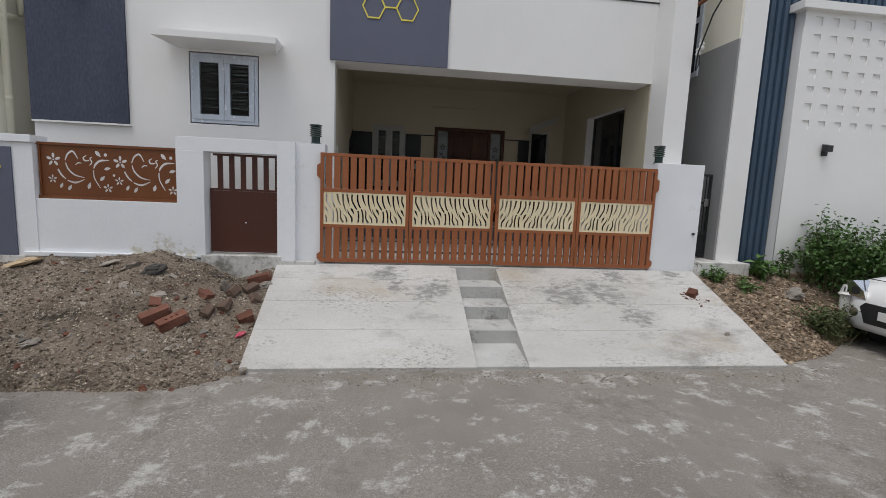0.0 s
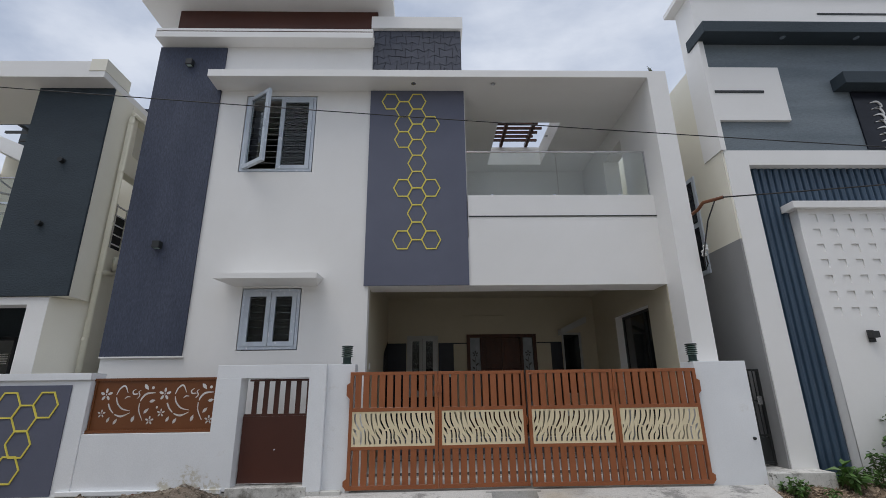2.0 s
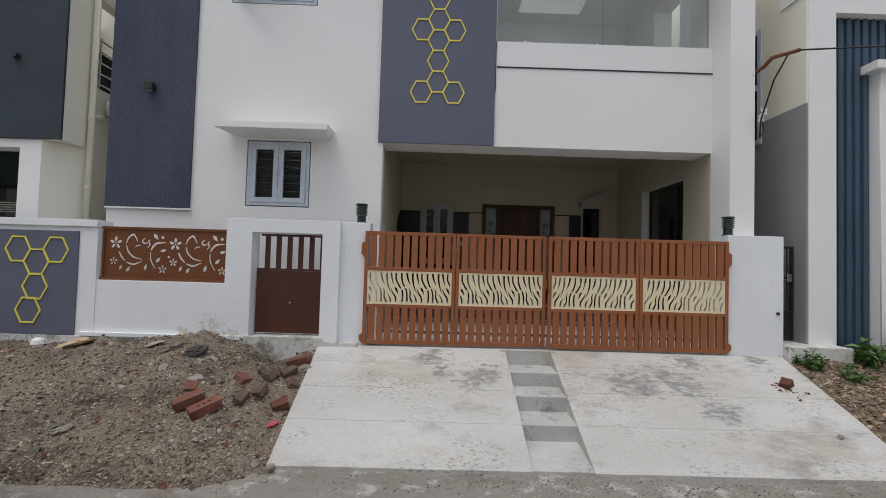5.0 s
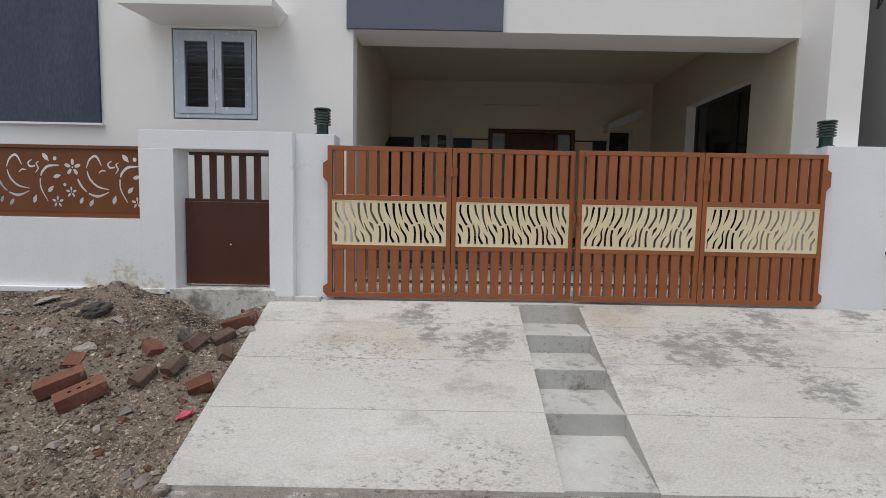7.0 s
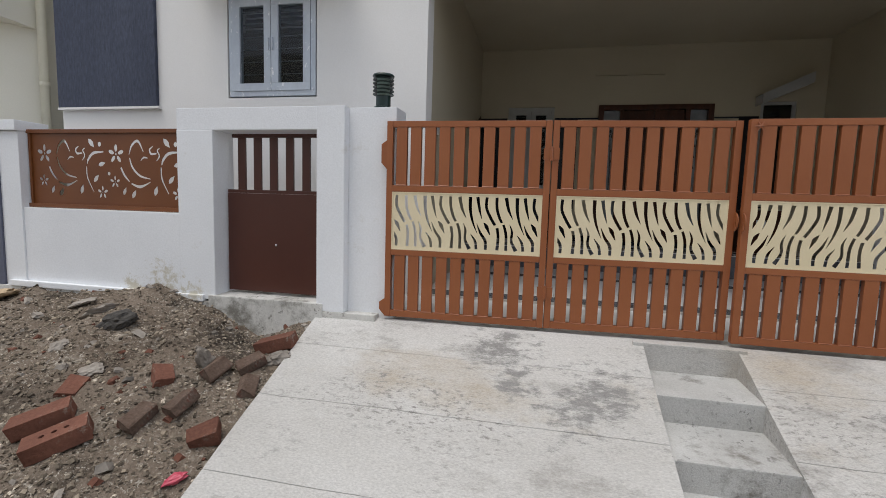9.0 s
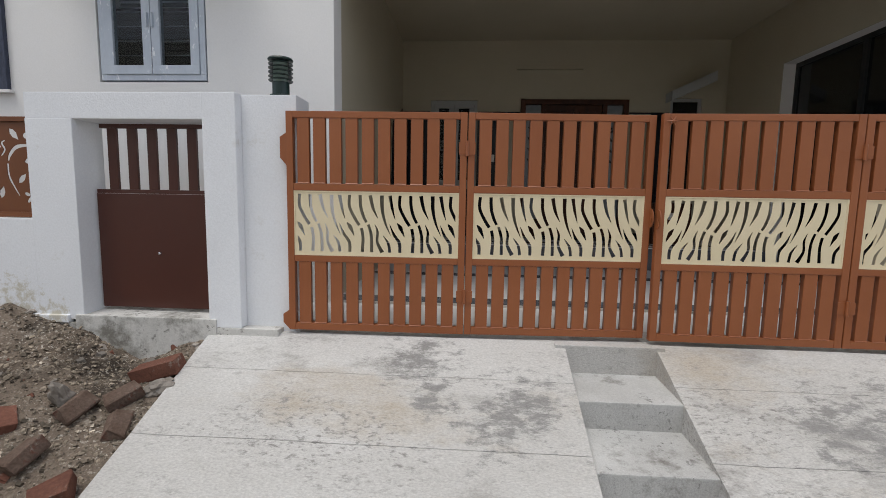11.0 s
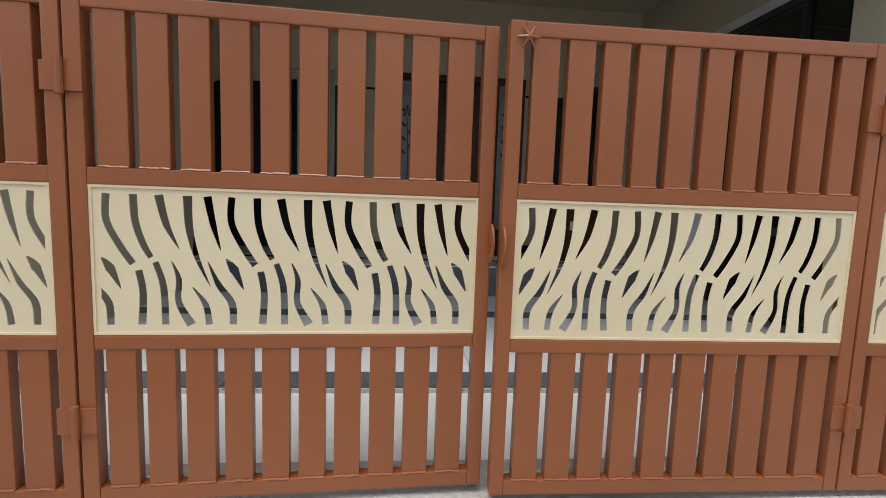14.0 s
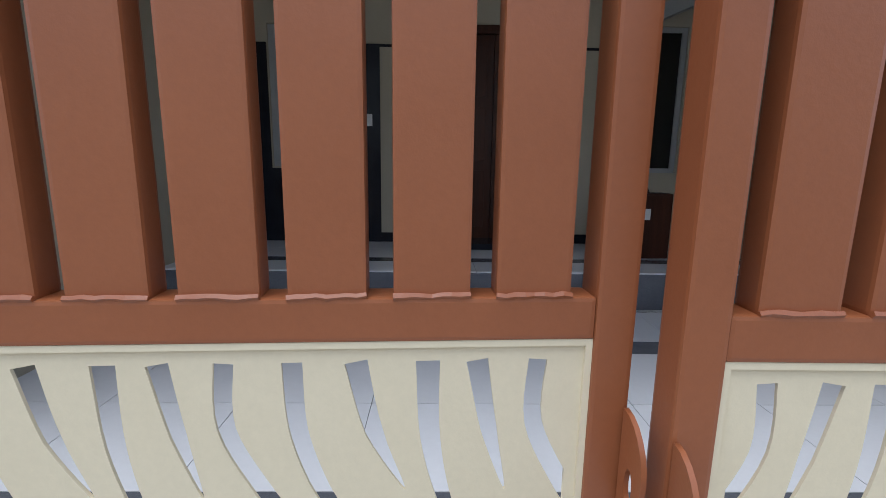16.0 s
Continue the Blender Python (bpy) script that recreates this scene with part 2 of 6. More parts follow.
BRICK_DUSTY = surface("dust_caked_brick", (0.10, 0.066, 0.050), (0.17, 0.125, 0.10), 11, 80, 0.95, 0.8, 0.3, spots=(0.13, 0.05, 0.036), spot_scale=9, spot_from=0.55, spot_to=0.66, second=(0.36, 0.33, 0.29), second_scale=14, second_from=0.6, second_to=0.7, spec=0.15)
ROCKMAT = surface("grey_concrete_lump", (0.20, 0.175, 0.15), (0.32, 0.29, 0.255), 6, 60, 0.92, 0.6, 0.15, vary=0.15, spec=0.2, island=0.45)
LEAF = surface("fresh_green_leaf", (0.045, 0.105, 0.02), (0.085, 0.165, 0.035), 8, 60, 0.5, 0.0, 0.2, vary=0.1)
LEAF_DULL = surface("dull_olive_leaf", (0.05, 0.075, 0.022), (0.09, 0.115, 0.04), 8, 60, 0.6, 0.0, 0.2, spots=(0.13, 0.09, 0.04), spot_scale=6, spot_from=0.58, spot_to=0.66)
STEM = surface("green_brown_stem", (0.09, 0.08, 0.04), (0.13, 0.11, 0.06), 8, 60, 0.8, 0.2, 0.2)
PVC = surface("white_pvc_pipe", (0.66, 0.66, 0.64), (0.73, 0.73, 0.71), 3, 60, 0.4, 0.05, 0.05)
PVC_CREAM = surface("cream_painted_pipe", (0.70, 0.67, 0.54), (0.76, 0.73, 0.6), 3, 60, 0.45, 0.05, 0.04)
STEEL = surface("brushed_stainless_steel", (0.55, 0.55, 0.56), (0.63, 0.63, 0.64), 4, 90, 0.25, 0.0, 0.05, metal=1.0)
CABLE = surface("black_cable_sheath", (0.012, 0.012, 0.012), (0.02, 0.02, 0.02), 4, 60, 0.6, 0.0, 0.1)
CARWHITE = surface("white_car_paint", (0.74, 0.74, 0.74), (0.78, 0.78, 0.78), 1, 90, 0.18, 0.0, 0.02)
TYRE = surface("black_tyre_rubber", (0.018, 0.018, 0.018), (0.03, 0.03, 0.03), 5, 90, 0.85, 0.2, 0.1)
CHROME = surface("bright_lamp_reflector", (0.62, 0.64, 0.66), (0.74, 0.75, 0.77), 9, 60, 0.12, 0.0, 0.05, metal=1.0)


# ---------------------------------------------------------------- mesh helpers
def box(bm, x0, x1, y0, y1, z0, z1):
    vs = [bm.verts.new(c) for c in ((x0, y0, z0), (x1, y0, z0), (x1, y1, z0), (x0, y1, z0), (x0, y0, z1), (x1, y0, z1), (x1, y1, z1), (x0, y1, z1))]
    for f in ((3, 2, 1, 0), (4, 5, 6, 7), (0, 1, 5, 4), (1, 2, 6, 5), (2, 3, 7, 6), (3, 0, 4, 7)):
        bm.faces.new([vs[i] for i in f])
    return vs


def boxes(*dims, bevel=0.0):
    bm = bmesh.new()
    for d in dims:
        box(bm, *d)
    if bevel:
        bmesh.ops.bevel(bm, geom=bm.edges[:], offset=bevel, segments=2, profile=0.7, affect="EDGES")
    return bm


def tube(bm, pts, r, sides=8, caps=True):
    """A round bar along pts."""
    pts = [Vector(p) for p in pts]
    rings = []
    for i, p in enumerate(pts):
        d = (pts[min(i + 1, len(pts) - 1)] - pts[max(i - 1, 0)]).normalized()
        u = d.cross(Vector((0, 0, 1)) if abs(d.z) < 0.9 else Vector((0, 1, 0))).normalized()
        v = d.cross(u)
        rr = r[i] if isinstance(r, (list, tuple)) else r
        rings.append([bm.verts.new(p + (u * math.cos(a) + v * math.sin(a)) * rr) for a in (2 * math.pi * k / sides for k in range(sides))])
    for a, b in zip(rings, rings[1:]):
        for k in range(sides):
            bm.faces.new((a[k], a[(k + 1) % sides], b[(k + 1) % sides], b[k]))
    if caps:
        bm.faces.new(rings[0][::-1])
        bm.faces.new(rings[-1])
    return bm


def prism(bm, outline, y0, y1):
    """A flat shape given in x and z, carried from y0 to y1."""
    a = [bm.verts.new((x, y0, z)) for x, z in outline]
    b = [bm.verts.new((x, y1, z)) for x, z in outline]
    bm.faces.new(a)
    bm.faces.new(b[::-1])
    for i in range(len(a)):
        j = (i + 1) % len(a)
        bm.faces.new((a[j], a[i], b[i], b[j]))
    return bm


def lathe(bm, profile, cx, cy, sides=24):
    """A turned body from (radius, z) pairs about an upright axis."""
    rings = [[bm.verts.new((cx + r * math.cos(t), cy + r * math.sin(t), z)) for t in (2 * math.pi * k / sides for k in range(sides))] for r, z in profile]
    for a, b in zip(rings, rings[1:]):
        for k in range(sides):
            bm.faces.new((a[k], a[(k + 1) % sides], b[(k + 1) % sides], b[k]))
    bm.faces.new(rings[0][::-1])
    bm.faces.new(rings[-1])
    return bm


BASE = {}


def mesh_of(bm, name, material, smooth=False):
    bmesh.ops.recalc_face_normals(bm, faces=bm.faces[:])
    bmesh.ops.scale(bm, vec=(U, U, U), verts=bm.verts[:])
    me = bpy.data.meshes.new(name)
    bm.to_mesh(me)
    bm.free()
    me.materials.append(material)
    if smooth:
        for p in me.polygons:
            p.use_smooth = True
    return me


def under(ob, parent):
    ob.parent = parent
    if parent in BASE:
        ob.matrix_parent_inverse = Matrix.Translation(BASE[parent]).inverted()
    return ob


def thing(name, at, label, category, group="", kind=""):
    e = new(name)
    e.empty_display_size = 0.1
    e.location = Vector(at) * U
    BASE[e] = Vector(at) * U
    return tagged(e, label, category, group, kind)


def part(name, bm, material, parent=None, label="", category="", kind="", group="", smooth=False):
    ob = new(name, mesh_of(bm, name, material, smooth) if isinstance(bm, bmesh.types.BMesh) else bm)
    if parent is not None:
        under(ob, parent)
    return tagged(ob, label, category, group, kind)


def piece(name, me, parent, at, rot=(0, 0, 0)):
    """One of many alike pieces that share a mesh."""
    ob = new(name, me)
    ob.location = Vector(at) * U
    ob.rotation_euler = rot
    return under(ob, parent)


def crosses(a, b):
    """Whether two closed outlines touch."""
    ax, az, bx, bz = ([q[i] for q in s] for s in (a, b) for i in (0, 1))
    if min(ax) > max(bx) or max(ax) < min(bx) or min(az) > max(bz) or max(az) < min(bz):
        return False

    def side(p, q, r): return (q[0] - p[0]) * (r[1] - p[1]) - (q[1] - p[1]) * (r[0] - p[0])
    for i in range(len(a)):
        p, q = a[i - 1], a[i]
        for j in range(len(b)):
            r, s = b[j - 1], b[j]
            if side(p, q, r) * side(p, q, s) < 0 and side(r, s, p) * side(r, s, q) < 0:
                return True
    return False


def apart(shapes):
    """The shapes that touch none before them."""
    kept = []
    for s in shapes:
        if not any(crosses(s, o) for o in kept):
            kept.append(s)
    return kept


def cut_sheet(name, outline, holes, thick, material, where):
    """A sheet with openings cut through it; the shapes are given in x and z, where() carries the sheet to its place."""
    cu = bpy.data.curves.new(name, "CURVE")
    cu.dimensions, cu.fill_mode, cu.extrude = "2D", "BOTH", thick / 2
    for ring in [outline] + apart(holes):
        sp = cu.splines.new("POLY")
        sp.points.add(len(ring) - 1)
        for q, (x, z) in zip(sp.points, ring):
            q.co = (x, z, 0, 1)
        sp.use_cyclic_u = True
    tmp = bpy.data.objects.new(name, cu)
    scene.collection.objects.link(tmp)
    me = bpy.data.meshes.new_from_object(tmp.evaluated_get(bpy.context.evaluated_depsgraph_get()))
    bpy.data.objects.remove(tmp)
    me.materials.clear()
    me.materials.append(material)
    for v in me.vertices:
        v.co = Vector(where(v.co.x, v.co.z, v.co.y)) * U
    return me


def smooth_line(pts, n=6):
    """Points along a smooth curve through pts."""
    out = []
    for i in range(len(pts) - 1):
        p0, p1, p2, p3 = (Vector(pts[max(0, min(len(pts) - 1, i + k))]) for k in (-1, 0, 1, 2))
        for k in range(n):
            t = k / n
            out.append(0.5 * ((2 * p1) + (p2 - p0) * t + (2 * p0 - 5 * p1 + 4 * p2 - p3) * t * t + (3 * p1 - p0 - 3 * p2 + p3) * t ** 3))
    return out + [Vector(pts[-1])]


def stroke(pts, width, n=6):
    """The outline of a stroke along pts with a width that runs through the given values."""
    line = smooth_line([(x, z, 0) for x, z in pts], n)
    left, right = [], []
    for i, p in enumerate(line):
        d = (line[min(i + 1, len(line) - 1)] - line[max(i - 1, 0)]).normalized()
        s = i / (len(line) - 1) * (len(width) - 1)
        k = min(int(s), len(width) - 2)
        w = (width[k] + (width[k + 1] - width[k]) * (s - k)) / 2
        left.append((p.x - d.y * w, p.y + d.x * w))
        right.append((p.x + d.y * w, p.y - d.x * w))
    return left + right[::-1]


# ---------------------------------------------------------------- ground
def ground_height(x, y):
    return 0.02 * noise.noise((x * 0.35, y * 0.35, 3.0)) + 0.006 * noise.noise((x * 1.7, y * 1.7, 9.0))


bm = bmesh.new()
xs = [-900, -200, -60, -25] + [-12 + 0.4 * k for k in range(61)] + [25, 60, 200, 900]
ys = [-900, -200, -60, -20] + [-8 + 0.4 * k for k in range(39)] + [20, 60, 200, 900]
grid = [[bm.verts.new((x, y, ground_height(x, y) if -8 <= y <= 7.3 and -12 <= x <= 12.1 else 0)) for x in xs] for y in ys]
for a, b in zip(grid, grid[1:]):
    for k in range(len(xs) - 1):
        bm.faces.new((a[k], a[k + 1], b[k + 1], b[k]))
part("road", bm, ROADMAT, None, "worn grey asphalt street dusty with pale patches", "road", "structure", smooth=True)


def mound_height(x, y):
    up = max(0.0, min(1.0, (y - 4.05 - 0.16 * noise.noise((x * 0.9, 0, 1))) / 2.25))
    top = 0.80 - 0.26 * math.exp(-((x + 1.85) / 0.45) ** 2) * max(0, min(1, (y - 5.6) / 0.6)) + 0.09 * math.exp(-((x + 2.92) / 0.28) ** 2) - 0.055 * max(0, -3.6 - x)
    z = top * (up ** 0.9) + 0.05 * up * noise.noise((x * 2.1, y * 2.1, 5)) + 0.035 * min(1, up * 4) * noise.noise((x * 6, y * 6, 2)) + 0.028 * min(1, up * 6) * noise.noise((x * 16, y * 16, 7))
    z -= 0.03 * (1 - min(1, up * 8))
    edge = 0.035 + 0.366 * (y - 4.48) - 0.05 + 0.03 * noise.noise((x * 5, y * 5, 3))
    near = max(0.0, min(1.0, (x + 2.05) / 0.55)) * max(0.0, min(1.0, (y - 4.3) / 0.4))
    z = z * (1 - near) + min(edge, z + 0.25) * near
    return z - 0.12 * max(0.0, min(1.0, (x + 1.8) / 0.35)) * max(0.0, min(1.0, (4.62 - y) / 0.25))


def bank_height(x, y):
    up = max(0.0, min(1.0, (y - 4.55 - 0.45 * max(0, min(2.2, x - 4.8)) - 0.1 * noise.noise((x, 0, 4))) / (1.9 - 0.42 * max(0, min(2.2, x - 4.8)))))
    return 0.74 * up + 0.05 * up * noise.noise((x * 2.3, y * 2.3, 8)) + 0.02 * min(1, up * 5) * noise.noise((x * 9, y * 9, 6)) - 0.03 * (1 - min(1, up * 8))


def sheet(height, x0, x1, y0, y1, step):
    bm = bmesh.new()
    nx, ny = int((x1 - x0) / step), int((y1 - y0) / step)
    g = [[bm.verts.new((x0 + (x1 - x0) * i / nx, y0 + (y1 - y0) * j / ny, height(x0 + (x1 - x0) * i / nx, y0 + (y1 - y0) * j / ny))) for i in range(nx + 1)] for j in range(ny + 1)]
    for a, b in zip(g, g[1:]):
        for k in range(nx):
            bm.faces.new((a[k], a[k + 1], b[k + 1], b[k]))
    return bm


part("dirt_mound", sheet(mound_height, -9.0, -1.30, 3.75, 6.56, 0.045), DIRT, None, "sloping heap of grey-brown soil and building rubble", "dirt", "structure", smooth=True)
part("dirt_bank", sheet(bank_height, 4.6, 10.5, 4.3, 7.2, 0.07), LITTER, None, "bank of brown soil under dry leaf litter", "dirt", "structure", smooth=True)


def stones(count, place, size, flat=0.6, seed=1):
    """Many small broken stones in one mesh."""
    rng = random.Random(seed)
    verts, faces = [], []
    shape = [(-1, -1, -1), (1, -1, -1), (1, 1, -1), (-1, 1, -1), (-0.7, -0.7, 1), (0.7, -0.7, 1), (0.7, 0.7, 1), (-0.7, 0.7, 1)]
    for _ in range(count):
        x, y, z = place(rng)
        s = size(rng)
        m = Euler((rng.uniform(-0.7, 0.7), rng.uniform(-0.7, 0.7), rng.uniform(0, 6.28))).to_matrix()
        sx, sy, sz = s * rng.uniform(0.6, 1.4), s * rng.uniform(0.6, 1.2), s * rng.uniform(0.4, 1.0) * flat
        k = len(verts)
        for a in shape:
            j = Vector((a[0] * sx * rng.uniform(0.6, 1.1), a[1] * sy * rng.uniform(0.6, 1.1), a[2] * sz * rng.uniform(0.6, 1.1)))
            verts.append((Vector((x, y, z)) + m @ j) * U)
        faces += [tuple(k + i for i in f) for f in ((3, 2, 1, 0), (4, 5, 6, 7), (0, 1, 5, 4), (1, 2, 6, 5), (2, 3, 7, 6), (3, 0, 4, 7))]
    me = bpy.data.meshes.new("stones")
    me.from_pydata(verts, [], faces)
    return me


def on_mound(rng):
    x, y = rng.uniform(-6.5, -1.4), 4.0 + 2.5 * rng.random() ** 1.3
    return x, y, mound_height(x, y) + 0.002


def on_bank(rng):
    x, y = rng.uniform(4.65, 8.5), rng.uniform(4.6, 6.7)
    return x, y, bank_height(x, y) + 0.004


def on_edge(rng):
    x, y = rng.uniform(-6.5, 5.5), rng.gauss(4.28, 0.12)
    return x, y, ground_height(x, y)


def gravel(name, count, place, size, material, label, flat=0.6, seed=1):
    me = stones(count, place, size, flat, seed)
    me.materials.append(material)
    tagged(new(name, me), label, "rubble", "", "stuff")


gravel("rubble_chippings", 36000, on_mound, lambda r: 0.0035 + 0.015 * r.random() ** 4, PEBBLE, "small grey and pale stone chippings strewn over soil", 0.7, 3)
gravel("rubble_lumps", 260, on_mound, lambda r: 0.014 + 0.034 * r.random() ** 3, ROCKMAT, "broken grey mortar and concrete lumps in soil", 0.6, 4)
gravel("brick_fragments", 120, on_mound, lambda r: 0.012 + 0.03 * r.random() ** 2, BRICKMAT, "small broken red brick fragments in soil", 0.7, 5)
gravel("leaf_litter", 12000, on_bank, lambda r: 0.008 + 0.026 * r.random() ** 2.5, FLAKE, "dry brown leaf litter and wood flakes", 0.22, 6)
gravel("road_grit", 2600, on_edge, lambda r: 0.004 + 0.008 * r.random() ** 3, PEBBLE, "loose grit along the edge of the street", 0.7, 7)

# ramp of whitewashed concrete with a flight of steps sunk in it
RAMP_Y0, RAMP_Y1, RAMP_Z1 = 4.48, 6.50, 0.775
ramp = thing("concrete_ramp", (1.6, 5.5, 0), "whitewashed concrete driveway ramp with grey water stains", "ramp", kind="structure")


def ramp_z(y):
    return 0.035 + (RAMP_Z1 - 0.035) * (y - RAMP_Y0) / (RAMP_Y1 - RAMP_Y0)


def ramp_slab(xl0, xr0, xl1, xr1, y0, y1):
    """One poured bay of the ramp; the x limits run from its foot to its head."""
    def xa(y): return xl0 + (xl1 - xl0) * (y - RAMP_Y0) / (RAMP_Y1 - RAMP_Y0)
    def xb(y): return xr0 + (xr1 - xr0) * (y - RAMP_Y0) / (RAMP_Y1 - RAMP_Y0)
    bm = bmesh.new()
    nx, ny = 14, 4
    rows = []
    for j in range(ny + 1):
        y = y0 + (y1 - y0) * j / ny
        rows.append([bm.verts.new((xa(y) + (xb(y) - xa(y)) * i / nx, y, ramp_z(y) + 0.006 * noise.noise((i * 0.5, y * 2, 1)) - (0.004 if j in (0, ny) else 0))) for i in range(nx + 1)])
    low = [[bm.verts.new((v.co.x, v.co.y, -0.08)) for v in r] for r in (rows[0], rows[-1])]
    for a, b in zip(rows, rows[1:]):
        for k in range(nx):
            bm.faces.new((a[k], a[k + 1], b[k + 1], b[k]))
    for top, bot in ((rows[0], low[0]), (rows[-1], low[1])):
        for k in range(nx):
            bm.faces.new((top[k + 1], top[k], bot[k], bot[k + 1]))
    for side in (0, nx):
        col = [r[side] for r in rows]
        bm.faces.new([low[0][side]] + col + [low[1][side]])
    return bm


STEP_L0, STEP_R0, STEP_L1, STEP_R1 = 1.02, 1.59, 1.04, 1.645
BAYS = [RAMP_Y0, 5.08, 5.62, 6.12, RAMP_Y1]
for ya, yb in zip(BAYS, BAYS[1:]):
    part("slab", ramp_slab(-1.38, STEP_L0, -1.46, STEP_L1, ya, yb - 0.004), CONCRETE, ramp)
    part("slab", ramp_slab(STEP_R0, 4.66, STEP_R1, 4.80, ya, yb - 0.004), CONCRETE, ramp)
for ya, yb, z in ((5.08, 5.534, 0.250), (5.534, 5.984, 0.415), (5.984, 6.43, 0.580)):
    bm = boxes((STEP_L0 - 0.05, STEP_R0 + 0.12, ya, yb + 0.02, -0.1, z), bevel=0.008)
    for v in bm.verts:
        v.co += Vector((0, 0.010 * noise.noise((v.co.x * 3, z * 9, 1)), -0.006 * abs(noise.noise((v.co.x * 4, v.co.y * 4, 2)))))
    part("step", bm, STEPMAT, ramp, "grey cement step")
bm = boxes((STEP_L0 - 0.05, STEP_R0 + 0.12, RAMP_Y0 + 0.01, 5.10, -0.1, 0.088), bevel=0.006)
for v in bm.verts:
    if v.co.z > 0 and v.co.y < 4.7:
        v.co.z -= 0.052
part("step", bm, STEPMAT, ramp, "grey cement foot step sloping to the street")
part("landing", boxes((-1.46, 4.80, RAMP_Y1, 7.3, -0.1, RAMP_Z1 - 0.01)), CONCRETE, ramp)
part("apron_edge", boxes((STEP_L0 - 0.05, STEP_R1 + 0.05, 6.43, RAMP_Y1 + 0.02, -0.1, RAMP_Z1 - 0.006), bevel=0.006), CONCRETE, ramp)

# ---------------------------------------------------------------- compound wall
wall = thing("compound_wall", (-2.5, 6.6, 0.8), "white plastered compound wall with stained plinth", "wall", kind="structure")
WF = 6.47
part("gate_pillar", boxes((-1.22, -0.83, WF + 0.055, WF + 0.30, 0.70, 2.425), bevel=0.006), WHITE_OLD, wall)
part("gate_pillar", boxes((-1.455, -1.22, WF - 0.03, WF + 0.27, 0.80, 2.425), bevel=0.006), WHITE_OLD, wall)
part("lintel", boxes((-2.74, -1.455, WF - 0.022, WF + 0.26, 2.245, 2.425), bevel=0.006), WHITE_OLD, wall)
part("wicket_post", boxes((-2.74, -2.395, WF - 0.026, WF + 0.24, 0.82, 2.245), bevel=0.006), WHITE_OLD, wall)
part("low_wall", boxes((-4.46, -2.74, WF, WF + 0.22, 0.80, 1.545), bevel=0.006), WHITE_OLD, wall)
part("plinth_ledge", boxes((-4.62, -2.5, WF - 0.05, WF, 0.80, 0.855), bevel=0.008), WHITE_OLD, wall)
part("plinth", boxes((-6.6, -0.95, WF - 0.035, WF + 0.2, 0.2, 0.80), bevel=0.01), PLINTH, wall, "stained grey cement plinth")
part("threshold", boxes((-2.45, -1.40, WF - 0.045, WF + 0.25, 0.5, 0.86), bevel=0.008), PLINTH, wall, "stained cement threshold")
part("end_pillar", boxes((-4.68, -4.46, WF - 0.015, WF + 0.24, 0.80, 2.249), bevel=0.006), WHITE_OLD, wall)
part("side_wall", boxes((-7.6, -4.68, WF - 0.01, WF + 0.22, 0.78, 2.25), bevel=0.006), WHITE_OLD, wall)
part("coping", boxes((-7.6, -4.452, WF - 0.045, WF + 0.26, 2.25, 2.345), bevel=0.008), WHITE_OLD, wall)
part("gate_pillar", boxes((4.075, 4.84, WF + 0.05, WF + 0.42, 0.70, 2.405), bevel=0.006), WHITE_OLD, wall)
part("dividing_wall", boxes((-5.5, -4.995, 7.0, 7.2, 0.5, 2.24)), WHITE_OLD, wall)


def hexagon():
    """A six-sided yellow ring, raised from its wall."""
    out = [(0.165, 0), (0.083, 0.163), (-0.083, 0.163), (-0.165, 0), (-0.083, -0.163), (0.083, -0.163)]
    bm = bmesh.new()
    rings = [[bm.verts.new((x * f, y, z * f)) for x, z in out] for f, y in ((1.055, 0.0), (1.055, -0.012), (0.93, -0.012), (0.93, 0.0))]
    for a, b in zip(rings, rings[1:]):
        for k in range(6):
            bm.faces.new((a[k], a[(k + 1) % 6], b[(k + 1) % 6], b[k]))
    return mesh_of(bm, "hexagon", YELLOW)


HEX = hexagon()
blue = part("blue_panel", boxes((-6.02, -4.70, WF - 0.03, WF - 0.01, 0.80, 2.185), bevel=0.003), NAVY, wall, "slate blue painted panel with yellow hexagons")
for c, r in ((-1, 0), (1, 0), (0, 0.5), (0, 1.5), (-0.3, 2.45)):
    piece("hexagon", HEX, blue, (-5.24 + 0.25 * c, WF - 0.03, 1.93 - 0.33 * r))

# floral cut-out panel on the low wall
JX0, JX1, JZ0, JZ1 = -4.43, -2.745, 1.575, 2.25


def petals(cx, cz, r, n=6):
    out = []
    for k in range(n):
        a = 2 * math.pi * k / n + 0.3
        d, s = (math.cos(a), math.sin(a)), (-math.sin(a), math.cos(a))
        out.append([(cx + d[0] * r * (0.62 + 0.40 * math.cos(t)) + s[0] * r * 0.22 * math.sin(t), cz + d[1] * r * (0.62 + 0.40 * math.cos(t)) + s[1] * r * 0.22 * math.sin(t)) for t in (2 * math.pi * q / 9 for q in range(9))])
    return out + [[(cx + r * 0.13 * math.cos(t), cz + r * 0.13 * math.sin(t)) for t in (2 * math.pi * q / 8 for q in range(8))]]


def leaf_shape(cx, cz, length, angle, width=0.42):
    a = radians(angle)
    d, s = (math.cos(a), math.sin(a)), (-math.sin(a), math.cos(a))
    ring = [(-1, 0), (-0.5, 0.8), (0.1, 0.9), (1, 0), (0.1, -0.9), (-0.5, -0.8)]
    return [(cx + d[0] * u * length / 2 + s[0] * v * length * width / 2, cz + d[1] * u * length / 2 + s[1] * v * length * width / 2) for u, v in ring]


